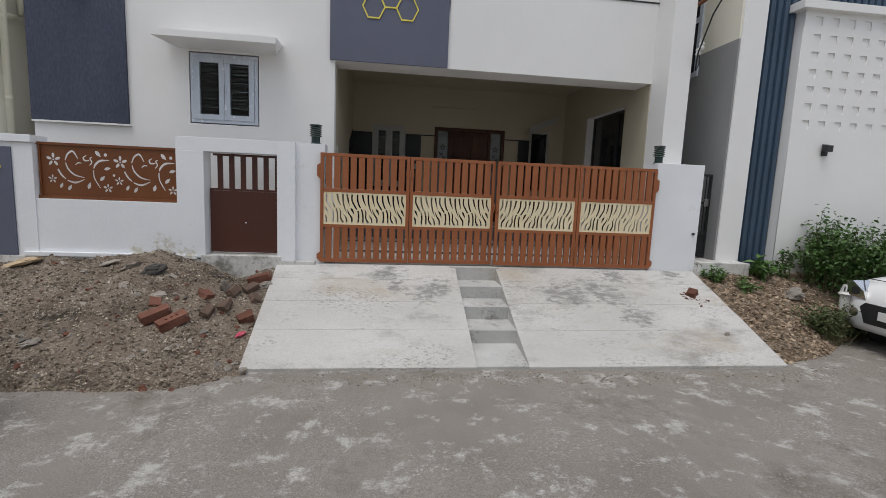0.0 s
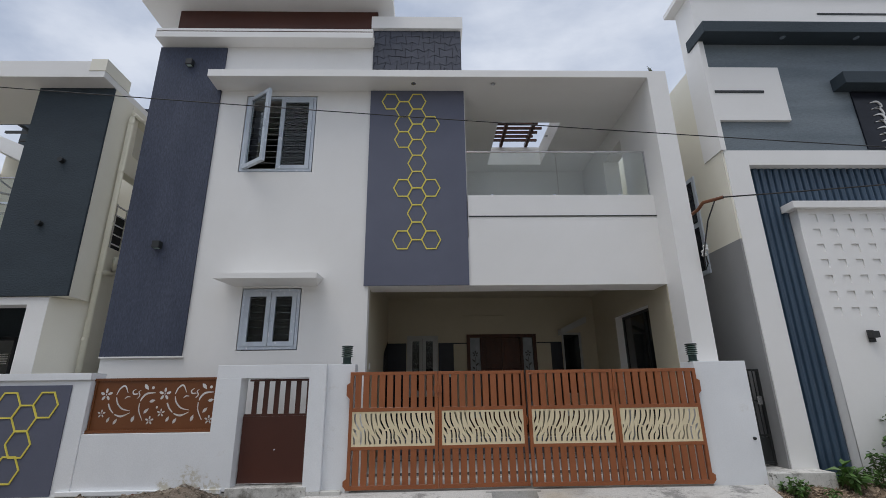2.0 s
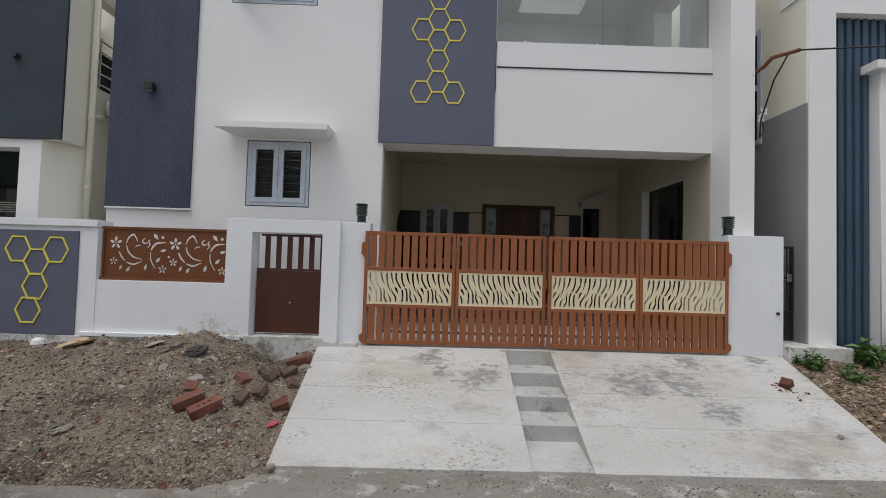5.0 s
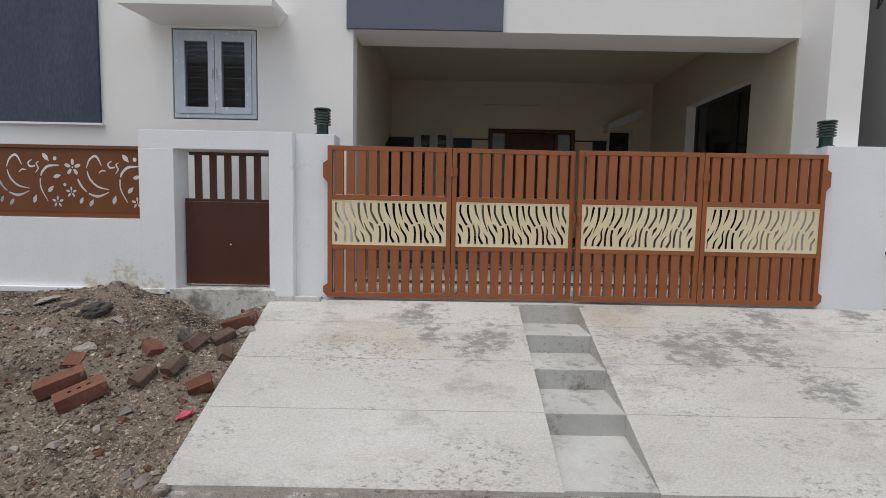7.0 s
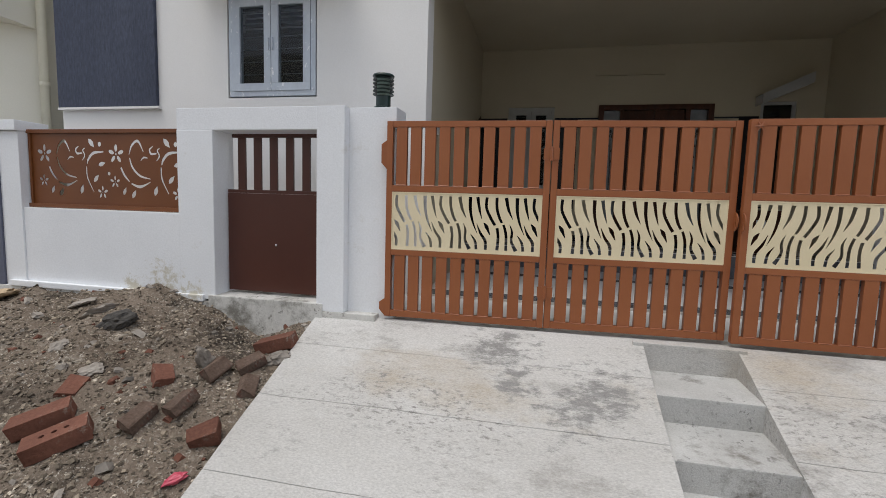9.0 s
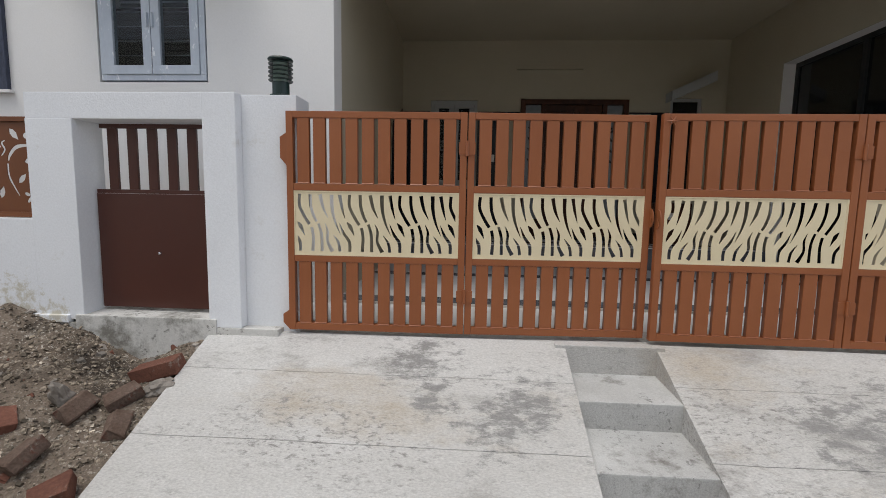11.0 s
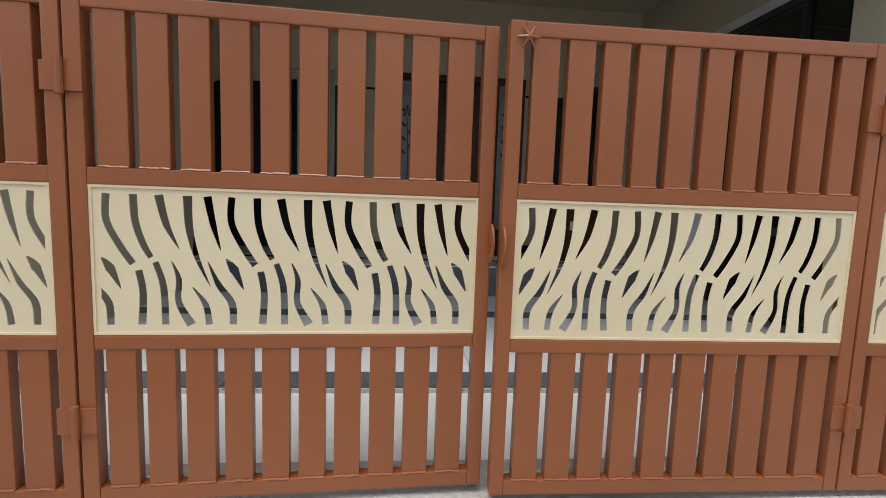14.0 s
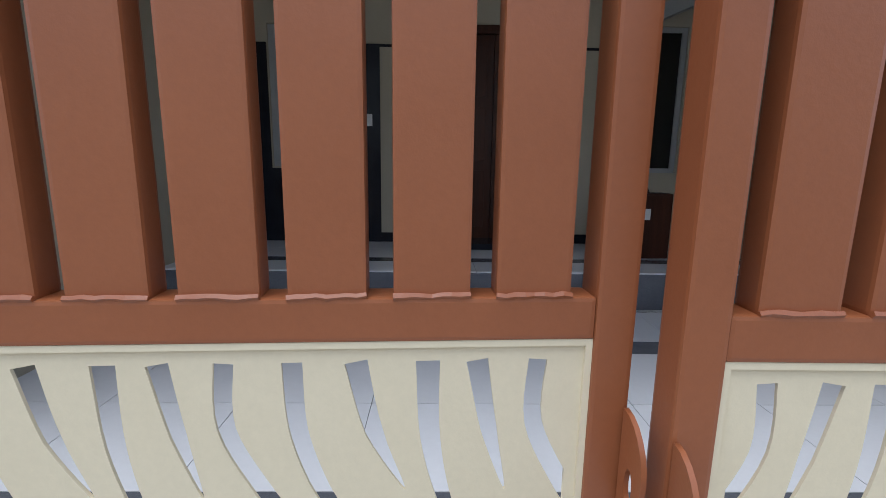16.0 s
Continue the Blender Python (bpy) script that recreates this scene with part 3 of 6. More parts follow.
def dot(cx, cz, r):
    return [(cx + r * math.cos(t), cz + r * math.sin(t)) for t in (2 * math.pi * q / 10 for q in range(10))]


def floral(x0, z0):
    """One repeat of the cut-out pattern: flowers, crescents, leaves and dots, in steps of about 2 mm from its upper left corner."""
    def at(a, b): return (x0 + a * 0.0022, z0 - b * 0.00184)

    def blade(a, b, c, d, width=0.5):
        p, q = at(a, b), at(c, d)
        dx, dz = q[0] - p[0], q[1] - p[1]
        return leaf_shape((p[0] + q[0]) / 2, (p[1] + q[1]) / 2, math.hypot(dx, dz), math.degrees(math.atan2(dz, dx)), width)

    holes = petals(*at(47, 108), 0.086, 5) + petals(*at(38, 243), 0.056, 5) + petals(*at(340, 296), 0.060, 5)
    for pts, width in (([(181, 98), (156, 46), (126, 66), (111, 110)], (0.010, 0.024, 0.022, 0.012)),
                       ([(113, 126), (126, 171), (161, 211), (213, 226)], (0.014, 0.022, 0.020, 0.006)),
                       ([(69, 172), (86, 211), (110, 241)], (0.022, 0.024, 0.012)),
                       ([(117, 249), (161, 264), (213, 239)], (0.014, 0.026, 0.006)),
                       ([(201, 126), (181, 124), (166, 139)], (0.006, 0.018, 0.010)),
                       ([(164, 151), (161, 181), (179, 216)], (0.018, 0.018, 0.008)),
                       ([(228, 70), (211, 86), (218, 106), (244, 104)], (0.008, 0.020, 0.020, 0.012)),
                       ([(260, 80), (247, 90), (256, 116), (242, 140)], (0.008, 0.016, 0.018, 0.010)),
                       ([(353, 98), (301, 104), (274, 134), (266, 159)], (0.008, 0.028, 0.026, 0.012)),
                       ([(263, 170), (266, 226), (296, 296)], (0.016, 0.018, 0.012))):
        holes.append(stroke([at(*p) for p in pts], [1.05 * q for q in width]))
    holes += [blade(276, 34, 308, 78), blade(321, 163, 361, 151), blade(296, 246, 326, 208), blade(229, 308, 243, 256), blade(76, 308, 93, 266), blade(119, 321, 141, 278)]
    holes += [dot(*at(333, 61), 0.022), dot(*at(375, 203), 0.018)]
    return holes


jali = thing("floral_screen_panel", (-3.6, 6.55, JZ0), "rust-brown metal screen with floral cut-outs on the low wall", "panel")
part("sheet", cut_sheet("sheet", [(JX0, JZ0), (JX1, JZ0), (JX1, JZ1), (JX0, JZ1)], floral(JX0 + 0.05, JZ1) + floral(JX0 + 0.855, JZ1), 0.006, RUST, lambda x, y, z: (x, WF + 0.075 + y, z)), None, jali)
part("top_rail", boxes((JX0 - 0.05, JX1, WF + 0.055, WF + 0.10, JZ1 - 0.015, JZ1 + 0.02), bevel=0.004), RUST, jali)
part("bottom_rail", boxes((JX0 - 0.05, JX1, WF + 0.05, WF + 0.105, JZ0 - 0.025, JZ0 + 0.012), bevel=0.004), RUST, jali)
for x in (JX0 - 0.012, JX1 - 0.024):
    part("side_rail", boxes((x, x + 0.024, WF + 0.057, WF + 0.095, JZ0 + 0.012, JZ1 - 0.015), bevel=0.003), RUST, jali)

# small pedestrian gate
wicket = thing("pedestrian_gate", (-1.92, 6.6, 0.87), "dark maroon steel pedestrian gate with slatted top", "gate")
WY = WF + 0.13
part("lower_sheet", boxes((-2.375, -1.458, WY, WY + 0.03, 0.885, 1.735), bevel=0.005), BROWN_DARK, wicket)
part("mid_rail", boxes((-2.375, -1.458, WY + 0.004, WY + 0.036, 1.736, 1.765), bevel=0.003), BROWN_DARK, wicket)
part("top_rail", boxes((-2.33, -1.458, WY + 0.003, WY + 0.037, 2.205, 2.235), bevel=0.003), BROWN_DARK, wicket)
for k in range(6):
    x = -2.275 + 0.151 * k
    part("slat", boxes((x, x + 0.068, WY + 0.006, WY + 0.03, 1.765, 2.205), bevel=0.003), BROWN_DARK, wicket)
part("latch_knob", lathe(bmesh.new(), [(0.006, 0), (0.012, 0.012), (0.010, 0.024), (0.003, 0.028)], 0, 0, 10), STEEL, wicket, "small steel knob").matrix_basis = Matrix.Translation(Vector((-1.90, WY, 1.30)) * U) @ Matrix.Rotation(radians(90), 4, "X")

# ---------------------------------------------------------------- folding main gate
GZ0, GH = 0.797, 1.513
SLOTS = [  # centre lines in pattern units (one repeat wide, one slot high), with widths along them
    ([(0.0, 0), (-0.005, 0.2), (0.10, 0.40), (0.19, 0.525)], (0.062, 0.060, 0.062, 0.062)),
    ([(0.235, 0.575), (0.265, 0.75), (0.25, 1.0)], (0.062, 0.060, 0.068)),
    ([(0.21, 0), (0.22, 0.2), (0.275, 0.37), (0.335, 0.475)], (0.066, 0.062, 0.060, 0.050)),
    ([(0.37, 0.51), (0.43, 0.70), (0.44, 1.0)], (0.052, 0.060, 0.062)),
    ([(0.41, 0), (0.465, 0.22), (0.565, 0.41)], (0.075, 0.060, 0.006)),
    ([(0.64, 0), (0.65, 0.25), (0.71, 0.48), (0.815, 0.70)], (0.078, 0.066, 0.045, 0.005)),
    ([(0.80, 0), (0.845, 0.22), (0.905, 0.42)], (0.072, 0.055, 0.006)),
    ([(0.50, 0.50), (0.555, 0.64), (0.55, 0.82), (0.65, 1.0)], (0.006, 0.050, 0.055, 0.085)),
    ([(0.665, 0.70), (0.77, 0.84), (0.80, 1.0)], (0.006, 0.055, 0.060)),
    ([(0.795, 0.50), (0.88, 0.68), (0.99, 0.83), (1.0, 1.0)], (0.006, 0.055, 0.066, 0.060)),
    ([(0.945, 0.48), (1.01, 0.56), (1.09, 0.72)], (0.010, 0.085, 0.008)),
]


def clipped(ring, limit, keep):
    """The part of an outline to one side of an upright line."""
    out = []
    for i in range(len(ring)):
        p, q = ring[i - 1], ring[i]
        pin, qin = (p[0] - limit) * keep >= 0, (q[0] - limit) * keep >= 0
        if pin != qin:
            t = (limit - p[0]) / (q[0] - p[0])
            out.append((limit, p[1] + (q[1] - p[1]) * t))
        if qin:
            out.append(q)
    return out


def wave_panel(length, flip, lead, rep):
    """The openings of one cream panel, about its lower left corner."""
    w, h = length, 0.447
    holes = []
    for k in range(-1, 4):
        for line, width in SLOTS:
            pts = [((lead / rep + k + u) * rep, h - 0.025 - v * (h - 0.055)) for u, v in line]
            ring = stroke(pts, [q * rep for q in width], 5)
            mid = sum(x for x, _ in ring) / len(ring)
            if not 0.012 < mid < w - 0.012:
                continue
            ring = clipped(clipped(ring, 0.022, 1), w - 0.022, -1)
            tidy = []
            for q in ring:
                if not tidy or abs(q[0] - tidy[-1][0]) + abs(q[1] - tidy[-1][1]) > 0.0015:
                    tidy.append(q)
            if len(tidy) > 5:
                holes.append([(w - x, z) for x, z in tidy] if flip else tidy)
    return holes


def gate_leaf(parent, a, b, flip, lead, name="leaf_frame"):
    """One leaf between the plan points a and b of its front face."""
    d = Vector((b[0] - a[0], b[1] - a[1], 0))
    L = d.length
    d.normalize()
    back = Vector((-d.y, d.x, 0))

    def put(x, y, z):
        return Vector((a[0], a[1], GZ0)) + d * x + back * y + Vector((0, 0, z))

    def carried(bm):
        for v in bm.verts:
            v.co = put(*v.co)
        return bm

    S = 0.046
    frame_bm = boxes((0, S, 0, 0.05, 0, GH), (L - S, L, 0, 0.05, 0, GH), (S, L - S, 0.002, 0.048, GH - 0.045, GH), (S, L - S, 0.002, 0.048, 0, 0.05),
                     (S, L - S, 0.002, 0.048, 0.980, 1.029), (S, L - S, 0.002, 0.048, 0.488, 0.532), bevel=0.005)
    leaf = part(name, carried(frame_bm), BROWN, parent)
    n = 10
    gap = 0.028
    pitch = (L - 2 * S - gap) / n
    for z0, z1 in ((1.029, GH - 0.045), (0.05, 0.488)):
        for k in range(n):
            x = S + gap + pitch * k
            part("slat", carried(boxes((x, x + pitch - gap, 0.006, 0.044, z0 - 0.001, z1 + 0.001), bevel=0.005)), BROWN, leaf)
    beads = bmesh.new()
    for k in range(n):
        x = S + gap + pitch * k
        for z in (1.031, 0.052):
            tube(beads, [(x + (pitch - gap) * q / 8, 0.004 + 0.002 * noise.noise((x * 40 + q, z, 0)), z + 0.003 * noise.noise((q * 1.3, x * 30, z * 9))) for q in range(9)], [0.0035 + 0.0025 * abs(noise.noise((q * 2.1, x * 17, 4))) for q in range(9)], 5)
    part("weld_seam", carried(beads), BROWN, leaf, kind="stuff")
    w = L - 2 * S
    part("wave_panel", cut_sheet("wave_panel", [(0, 0), (w, 0), (w, 0.447), (0, 0.447)], wave_panel(w, flip, lead, 0.345 if flip else 0.348), 0.004, CREAM_METAL,
                                 lambda x, y, z: put(S + x, 0.010 + y, 0.533 + z)), None, leaf, "cream steel sheet with wavy cut-outs")
    part("panel_border", carried(boxes((S, L - S, 0.004, 0.012, 0.533, 0.541), (S, L - S, 0.004, 0.012, 0.972, 0.980), (S, S + 0.008, 0.004, 0.012, 0.541, 0.972), (L - S - 0.008, L - S, 0.004, 0.012, 0.541, 0.972))), CREAM_METAL, leaf)
    return leaf, put, L


def hinge(leaf, put, x, z):
    bm = bmesh.new()
    tube(bm, [put(x, -0.012, z - 0.05), put(x, -0.012, z + 0.05)], 0.011, 10)
    part("hinge_barrel", bm, BROWN, leaf)
    bm = boxes((x - 0.055, x + 0.055, -0.005, 0.001, z - 0.040, z + 0.040))
    for v in bm.verts:
        v.co = put(*v.co)
    part("hinge_plate", bm, BROWN, leaf)


def lug(leaf, put, x, side, z, drop):
    """The flat keeper plate welded on an outer stile."""
    bm = prism(bmesh.new(), [(0, 0), (0.045 * side, 0.05), (0.045 * side, drop - 0.03), (0, drop)], 0.008, 0.02)
    for v in bm.verts:
        v.co = put(x + v.co.x, v.co.y, z + v.co.z)
    part("keeper_plate", bm, BROWN, leaf)


def latch(leaf, put, x, side, z):
    """A half-round padlock plate with a hole."""
    arc = [(0, -0.064)] + [(side * 0.052 * math.cos(t), 0.064 * math.sin(t)) for t in (math.pi * (q / 12 - 0.5) for q in range(1, 12))] + [(0, 0.064)]
    hole = [(side * 0.024 + 0.009 * math.cos(t), -0.02 + 0.022 * math.sin(t)) for t in (2 * math.pi * q / 10 for q in range(10))]
    me = cut_sheet("latch_plate", arc, [hole], 0.006, BROWN, lambda u, y, w: put(x, -0.004 - abs(u) if side < 0 else -0.002 - abs(u), z + w) + Vector((y, 0, 0)))
    part("latch_plate", me, None, leaf)


gate_l = thing("folding_gate", (0.35, 6.5, GZ0), "brown steel folding gate half with cream wave panels, closed", "gate", "main gate halves")
gate_r = thing("folding_gate", (2.8, 6.5, GZ0), "brown steel folding gate half with cream wave panels, closed", "gate", "main gate halves")
leaf1, put1, L1 = gate_leaf(gate_l, (-0.885, 6.47), (0.345, 6.495), False, 0.040)
leaf2, put2, L2 = gate_leaf(gate_l, (0.352, 6.497), (1.592, 6.562), False, 0.045)
leaf3, put3, L3 = gate_leaf(gate_r, (1.612, 6.500), (2.845, 6.488), True, 0.056)
leaf4, put4, L4 = gate_leaf(gate_r, (2.852, 6.488), (4.055, 6.470), True, 0.056)
for z in (0.270, 1.276):
    hinge(leaf1, put1, L1 + 0.002, z)
    hinge(leaf3, put3, L3 + 0.002, z)
lug(leaf1, put1, 0, -1, 1.15, 0.22)
lug(leaf1, put1, 0, -1, 0.0, 0.14)
lug(leaf4, put4, L4, 1, 1.15, 0.22)
lug(leaf4, put4, L4, 1, 0.0, 0.14)
latch(leaf2, put2, L2 - 0.004, -1, 0.835)
latch(leaf3, put3, 0.004, 1, 0.830)
bm = bmesh.new()
for k in range(6):
    t = math.pi * k / 6 * 2
    tube(bm, [put3(0.055, -0.012, GH - 0.05), put3(0.055 + 0.034 * math.cos(t), -0.006, GH - 0.05 + 0.034 * math.sin(t))], (0.006, 0.003), 6)
part("star_stud", bm, BROWN, leaf3, "small welded star ornament")

# ---------------------------------------------------------------- pillar lamps


def pillar_lamp(x, y, z):
    lamp = thing("pillar_lamp", (x, y, z), "dark green louvred bollard lamp on the gate pillar", "lamp", "gate pillar lamps")
    part("post", lathe(bmesh.new(), [(0.075, z), (0.075, z + 0.012), (0.058, z + 0.016), (0.058, z + 0.10)], x, y), LAMPGREEN, lamp, smooth=False)
    part("lens", lathe(bmesh.new(), [(0.050, z + 0.10), (0.050, z + 0.235)], x, y), LAMPGLASS, lamp, "frosted pale lens")
    for k in range(5):
        zz = z + 0.108 + 0.028 * k
        part("louvre", lathe(bmesh.new(), [(0.055, zz + 0.013), (0.082, zz), (0.084, zz + 0.004), (0.060, zz + 0.018)], x, y), LAMPGREEN, lamp)
    part("cap", lathe(bmesh.new(), [(0.084, z + 0.245), (0.086, z + 0.252), (0.080, z + 0.262), (0.02, z + 0.268)], x, y), LAMPGREEN, lamp)


pillar_lamp(-0.97, WF + 0.14, 2.425)
pillar_lamp(4.14, WF + 0.16, 2.405)
bell = thing("bell_push", (4.76, WF + 0.045, 1.35), "small black bell push on the gate pillar", "bell")
part("button", lathe(bmesh.new(), [(0.022, 0), (0.022, 0.02), (0.012, 0.03), (0.004, 0.032)], 0, 0, 14), BLACK, bell).matrix_basis = Matrix.Translation(Vector((4.76, WF + 0.05, 1.35)) * U) @ Matrix.Rotation(radians(90), 4, "X")

# ---------------------------------------------------------------- the house
FY = 7.30
house = thing("house", (0, 9, 0.6), "white two-storey house with slate blue panels and open porch", "house")


def walls_with_hole(x0, x1, y0, y1, z0, z1, holes):
    """Boxes that make a wall along x with rectangular holes (x0, x1, z0, z1), given from one side to the other."""
    out, x = [], x0
    for hx0, hx1, hz0, hz1 in sorted(holes):
        if hx0 > x:
            out.append((x, hx0, y0, y1, z0, z1))
        out += [(hx0, hx1, y0, y1, z0, hz0), (hx0, hx1, y0, y1, hz1, z1)]
        x = hx1
    out.append((x, x1, y0, y1, z0, z1))
    return out


def front_wall_parts(name, dims, holes, material):
    for d in walls_with_hole(*dims, holes):
        part(name, boxes(d), material, house)


GW = (-2.865, -1.918, 2.712, 3.70)
FW = (-3.20, -1.905, 5.87, 7.44)
front_wall_parts("front_wall", (-4.98, -0.80, FY, FY + 0.22, 0.5, 4.6), [(GW[0] - 0.016, GW[1] + 0.016, GW[2] - 0.016, GW[3] + 0.016)], WHITE)
front_wall_parts("front_wall", (-4.98, 0.92, FY, FY + 0.22, 4.6, 7.56), [(FW[0] - 0.016, FW[1] + 0.016, FW[2] - 0.016, FW[3] + 0.016)], WHITE)
part("attic_wall", boxes((-4.98, 0.86, FY, FY + 0.22, 7.70, 9.0)), WHITE, house)
part("porch_beam", boxes((-0.80, 4.30, FY, FY + 0.50, 3.735, 5.39)), WHITE, house)
part("parapet_groove", boxes((0.93, 4.30, FY - 0.012, FY - 0.001, 4.972, 4.992)), BLACK, house, "thin black inlaid line")
BAL_Y0, BAL_Y1, BAL_Z0, BAL_Z1 = 8.30, 9.30, 5.45, 7.10
for d in ((4.30, 4.66, 6.85, 8.09, 0.5, 7.70), (4.30, 4.66, 8.09, 9.72, 3.52, BAL_Z0), (4.30, 4.66, 8.09, 9.72, BAL_Z1, 7.70), (4.30, 4.66, 8.09, BAL_Y0, BAL_Z0, BAL_Z1), (4.30, 4.66, BAL_Y1, 9.72, BAL_Z0, BAL_Z1),
          (4.56, 4.66, 8.09, 9.72, 0.5, 3.52), (4.30, 4.66, 9.72, 13.6, 0.5, 7.70)):
    part("side_fin", boxes(d), WHITE, house)
part("parapet_fin", boxes((4.32, 5.2, 9.2, 9.35, 7.70, 8.25)), CREAM, house)
part("roof_slab", boxes((-3.78, 4.30, 6.85, FY + 0.0, 7.56, 7.705), bevel=0.004), WHITE, house)
for d in ((-4.98, 0.92, FY + 0.0, 13.6, 7.56, 7.70), (0.92, 1.72, FY, 13.6, 7.56, 7.70), (3.08, 4.30, FY, 13.6, 7.56, 7.70), (1.72, 3.08, FY, 8.36, 7.56, 7.70), (1.72, 3.08, 10.3, 13.6, 7.56, 7.70)):
    part("roof_deck", boxes(d), WHITE, house)
part("skylight_curb", boxes((1.67, 1.72, 8.36, 10.3, 7.70, 8.06), (3.08, 3.13, 8.36, 10.3, 7.70, 8.06), (1.67, 3.13, 10.3, 10.35, 7.70, 8.06)), WHITE, house)
for k in range(10):
    part("pergola_bar", boxes((1.80 + 0.08 * (k % 2), 3.0 - 0.07 * (k % 3), 8.42 + 0.19 * k, 8.48 + 0.19 * k, 8.16, 8.21)), WOOD, house, "brown steel pergola bar")
for x in (2.05, 2.70):
    part("pergola_beam", boxes((x, x + 0.07, 8.36, 10.34, 8.06, 8.159)), WOOD, house, "brown steel pergola beam")
part("side_wall", boxes((-4.98, -4.76, FY + 0.22, 13.6, 0.5, 9.0)), WHITE, house)
part("back_wall", boxes((-4.88, 4.66, 13.6, 13.8, 0.5, 8.0)), WHITE, house)
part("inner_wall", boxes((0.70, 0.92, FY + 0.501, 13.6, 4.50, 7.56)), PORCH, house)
part("balcony_back_wall", boxes((0.92, 4.30, 10.7, 10.85, 4.50, 7.56)), WHITE, house)
part("first_floor_slab", boxes((-4.66, 4.30, FY + 0.501, 13.6, 4.285, 4.50), (-4.66, -0.80, FY + 0.22, FY + 0.501, 4.285, 4.50)), WHITE, house)
# Dark sheets behind the windows, in place of deep room shade.
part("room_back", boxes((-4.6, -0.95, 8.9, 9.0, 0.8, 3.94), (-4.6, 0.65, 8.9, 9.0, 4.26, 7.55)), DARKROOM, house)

# slate blue panels
panel = part("blue_panel", boxes((-0.872, 0.905, FY - 0.035, FY - 0.002, 3.738, 7.557), bevel=0.002), NAVY, house, "slate blue panel with yellow hexagons")
for c, r in [(0, k) for k in range(9)] + [(-2, 0), (-1, 0.5), (-1, 1.5), (-1, 2.5), (1, 1.5), (-1, 5.5), (1, 5.5), (-1, 8.5), (1, 8.5)]:
    piece("hexagon", HEX, panel, (0.015 + 0.25 * c, FY - 0.035, 7.31 - 0.326 * r))
part("tower_panel", boxes((-4.99, -3.71, 7.262, FY - 0.001, 2.625, 8.535), bevel=0.004), PURPLE, house, "rough dark blue textured column panel")
part("tower_sill", boxes((-4.985, -3.68, 7.25, FY - 0.002, 2.600, 2.623)), WHITE, house)
part("cornice", boxes((-4.98, -0.84, 7.02, FY + 0.3, 8.575, 8.70), (-4.98, -0.84, 7.02, FY + 0.3, 8.722, 8.775), bevel=0.003), WHITE, house)
part("cornice_line", boxes((-4.97, -0.85, 7.03, FY + 0.3, 8.70, 8.722)), BROWN_DARK, house, "thin maroon line")
part("brown_band", boxes((-4.80, -0.80, FY + 0.06, FY + 0.3, 8.775, 9.52)), BROWN_DARK, house, "dark maroon painted band")
part("top_roof", boxes((-5.45, -0.47, 6.83, 11.5, 9.52, 9.62), (-5.45, -0.47, 6.83, 11.5, 9.64, 9.70), bevel=0.003), WHITE, house)
part("top_roof_line", boxes((-5.44, -0.48, 6.84, 11.4, 9.62, 9.64)), BLACK, house)
part("stone_backing", boxes((-0.86, 0.88, FY - 0.02, FY - 0.001, 7.706, 8.99)), STONE_JOINT, house, "dark mortar bed")
part("stone_wall_cap", boxes((-0.90, 0.92, FY - 0.10, FY + 0.4, 8.975, 9.26), bevel=0.004), WHITE, house)
rng = random.Random(12)
SW, SH, SX, SZ = 0.218, 0.158, -0.85, 7.71
knots = {}


def knot(i, j):
    """Corner (i, j) of the irregular stone net, kept inside the wall."""
    if (i, j) not in knots:
        x, z = SX + SW * i / 2, SZ + SH * j
        z += 0.028 if (i + j) % 2 else -0.028
        x, z = x + rng.uniform(-0.04, 0.04), z + rng.uniform(-0.035, 0.035)
        knots[(i, j)] = (min(max(x, -0.855), 0.875), min(max(z, 7.71), 8.97))
    return knots[(i, j)]


for j in range(8):
    for i in range(-(j % 2), 16, 2):
        ringpts = [knot(i, j), knot(i + 1, j), knot(i + 2, j), knot(i + 2, j + 1), knot(i + 1, j + 1), knot(i, j + 1)]
        cx, cz = sum(p[0] for p in ringpts) / 6, sum(p[1] for p in ringpts) / 6
        if max(p[0] for p in ringpts) - min(p[0] for p in ringpts) < 0.05:
            continue
        inset = [((p[0] - cx) * 0.93, (p[1] - cz) * 0.91) for p in ringpts]
        piece("stone", mesh_of(prism(bmesh.new(), inset, -rng.uniform(0.010, 0.018), 0.0), "stone", STONE), house, (cx, FY - 0.02, cz))

# sunshade over the lower window: tapered slab
bm = bmesh.new()
for (x0, x1, y, z0, z1) in ((-3.17, -1.55, 6.82, 3.745, 3.86),):
    a = [bm.verts.new(c) for c in ((x0, y, z0 + 0.03), (x1, y, z0 + 0.03), (x1, y, z1), (x0, y, z1), (x0 + 0.16, FY, z0), (x1 - 0.10, FY, z0), (x1, FY, z1 + 0.02), (x0, FY, z1 + 0.02))]
    for f in ((0, 1, 2, 3), (7, 6, 5, 4), (1, 5, 6, 2), (4, 0, 3, 7), (3, 2, 6, 7), (4, 5, 1, 0)):
        bm.faces.new([a[i] for i in f])
part("window_sunshade", bm, WHITE, house)


def ring(x0, x1, z0, z1, y0, y1, w):
    return boxes((x0, x1, y0, y1, z0, z0 + w), (x0, x1, y0, y1, z1 - w, z1), (x0, x0 + w, y0, y1, z0 + w, z1 - w), (x1 - w, x1, y0, y1, z0 + w, z1 - w), bevel=0.004)


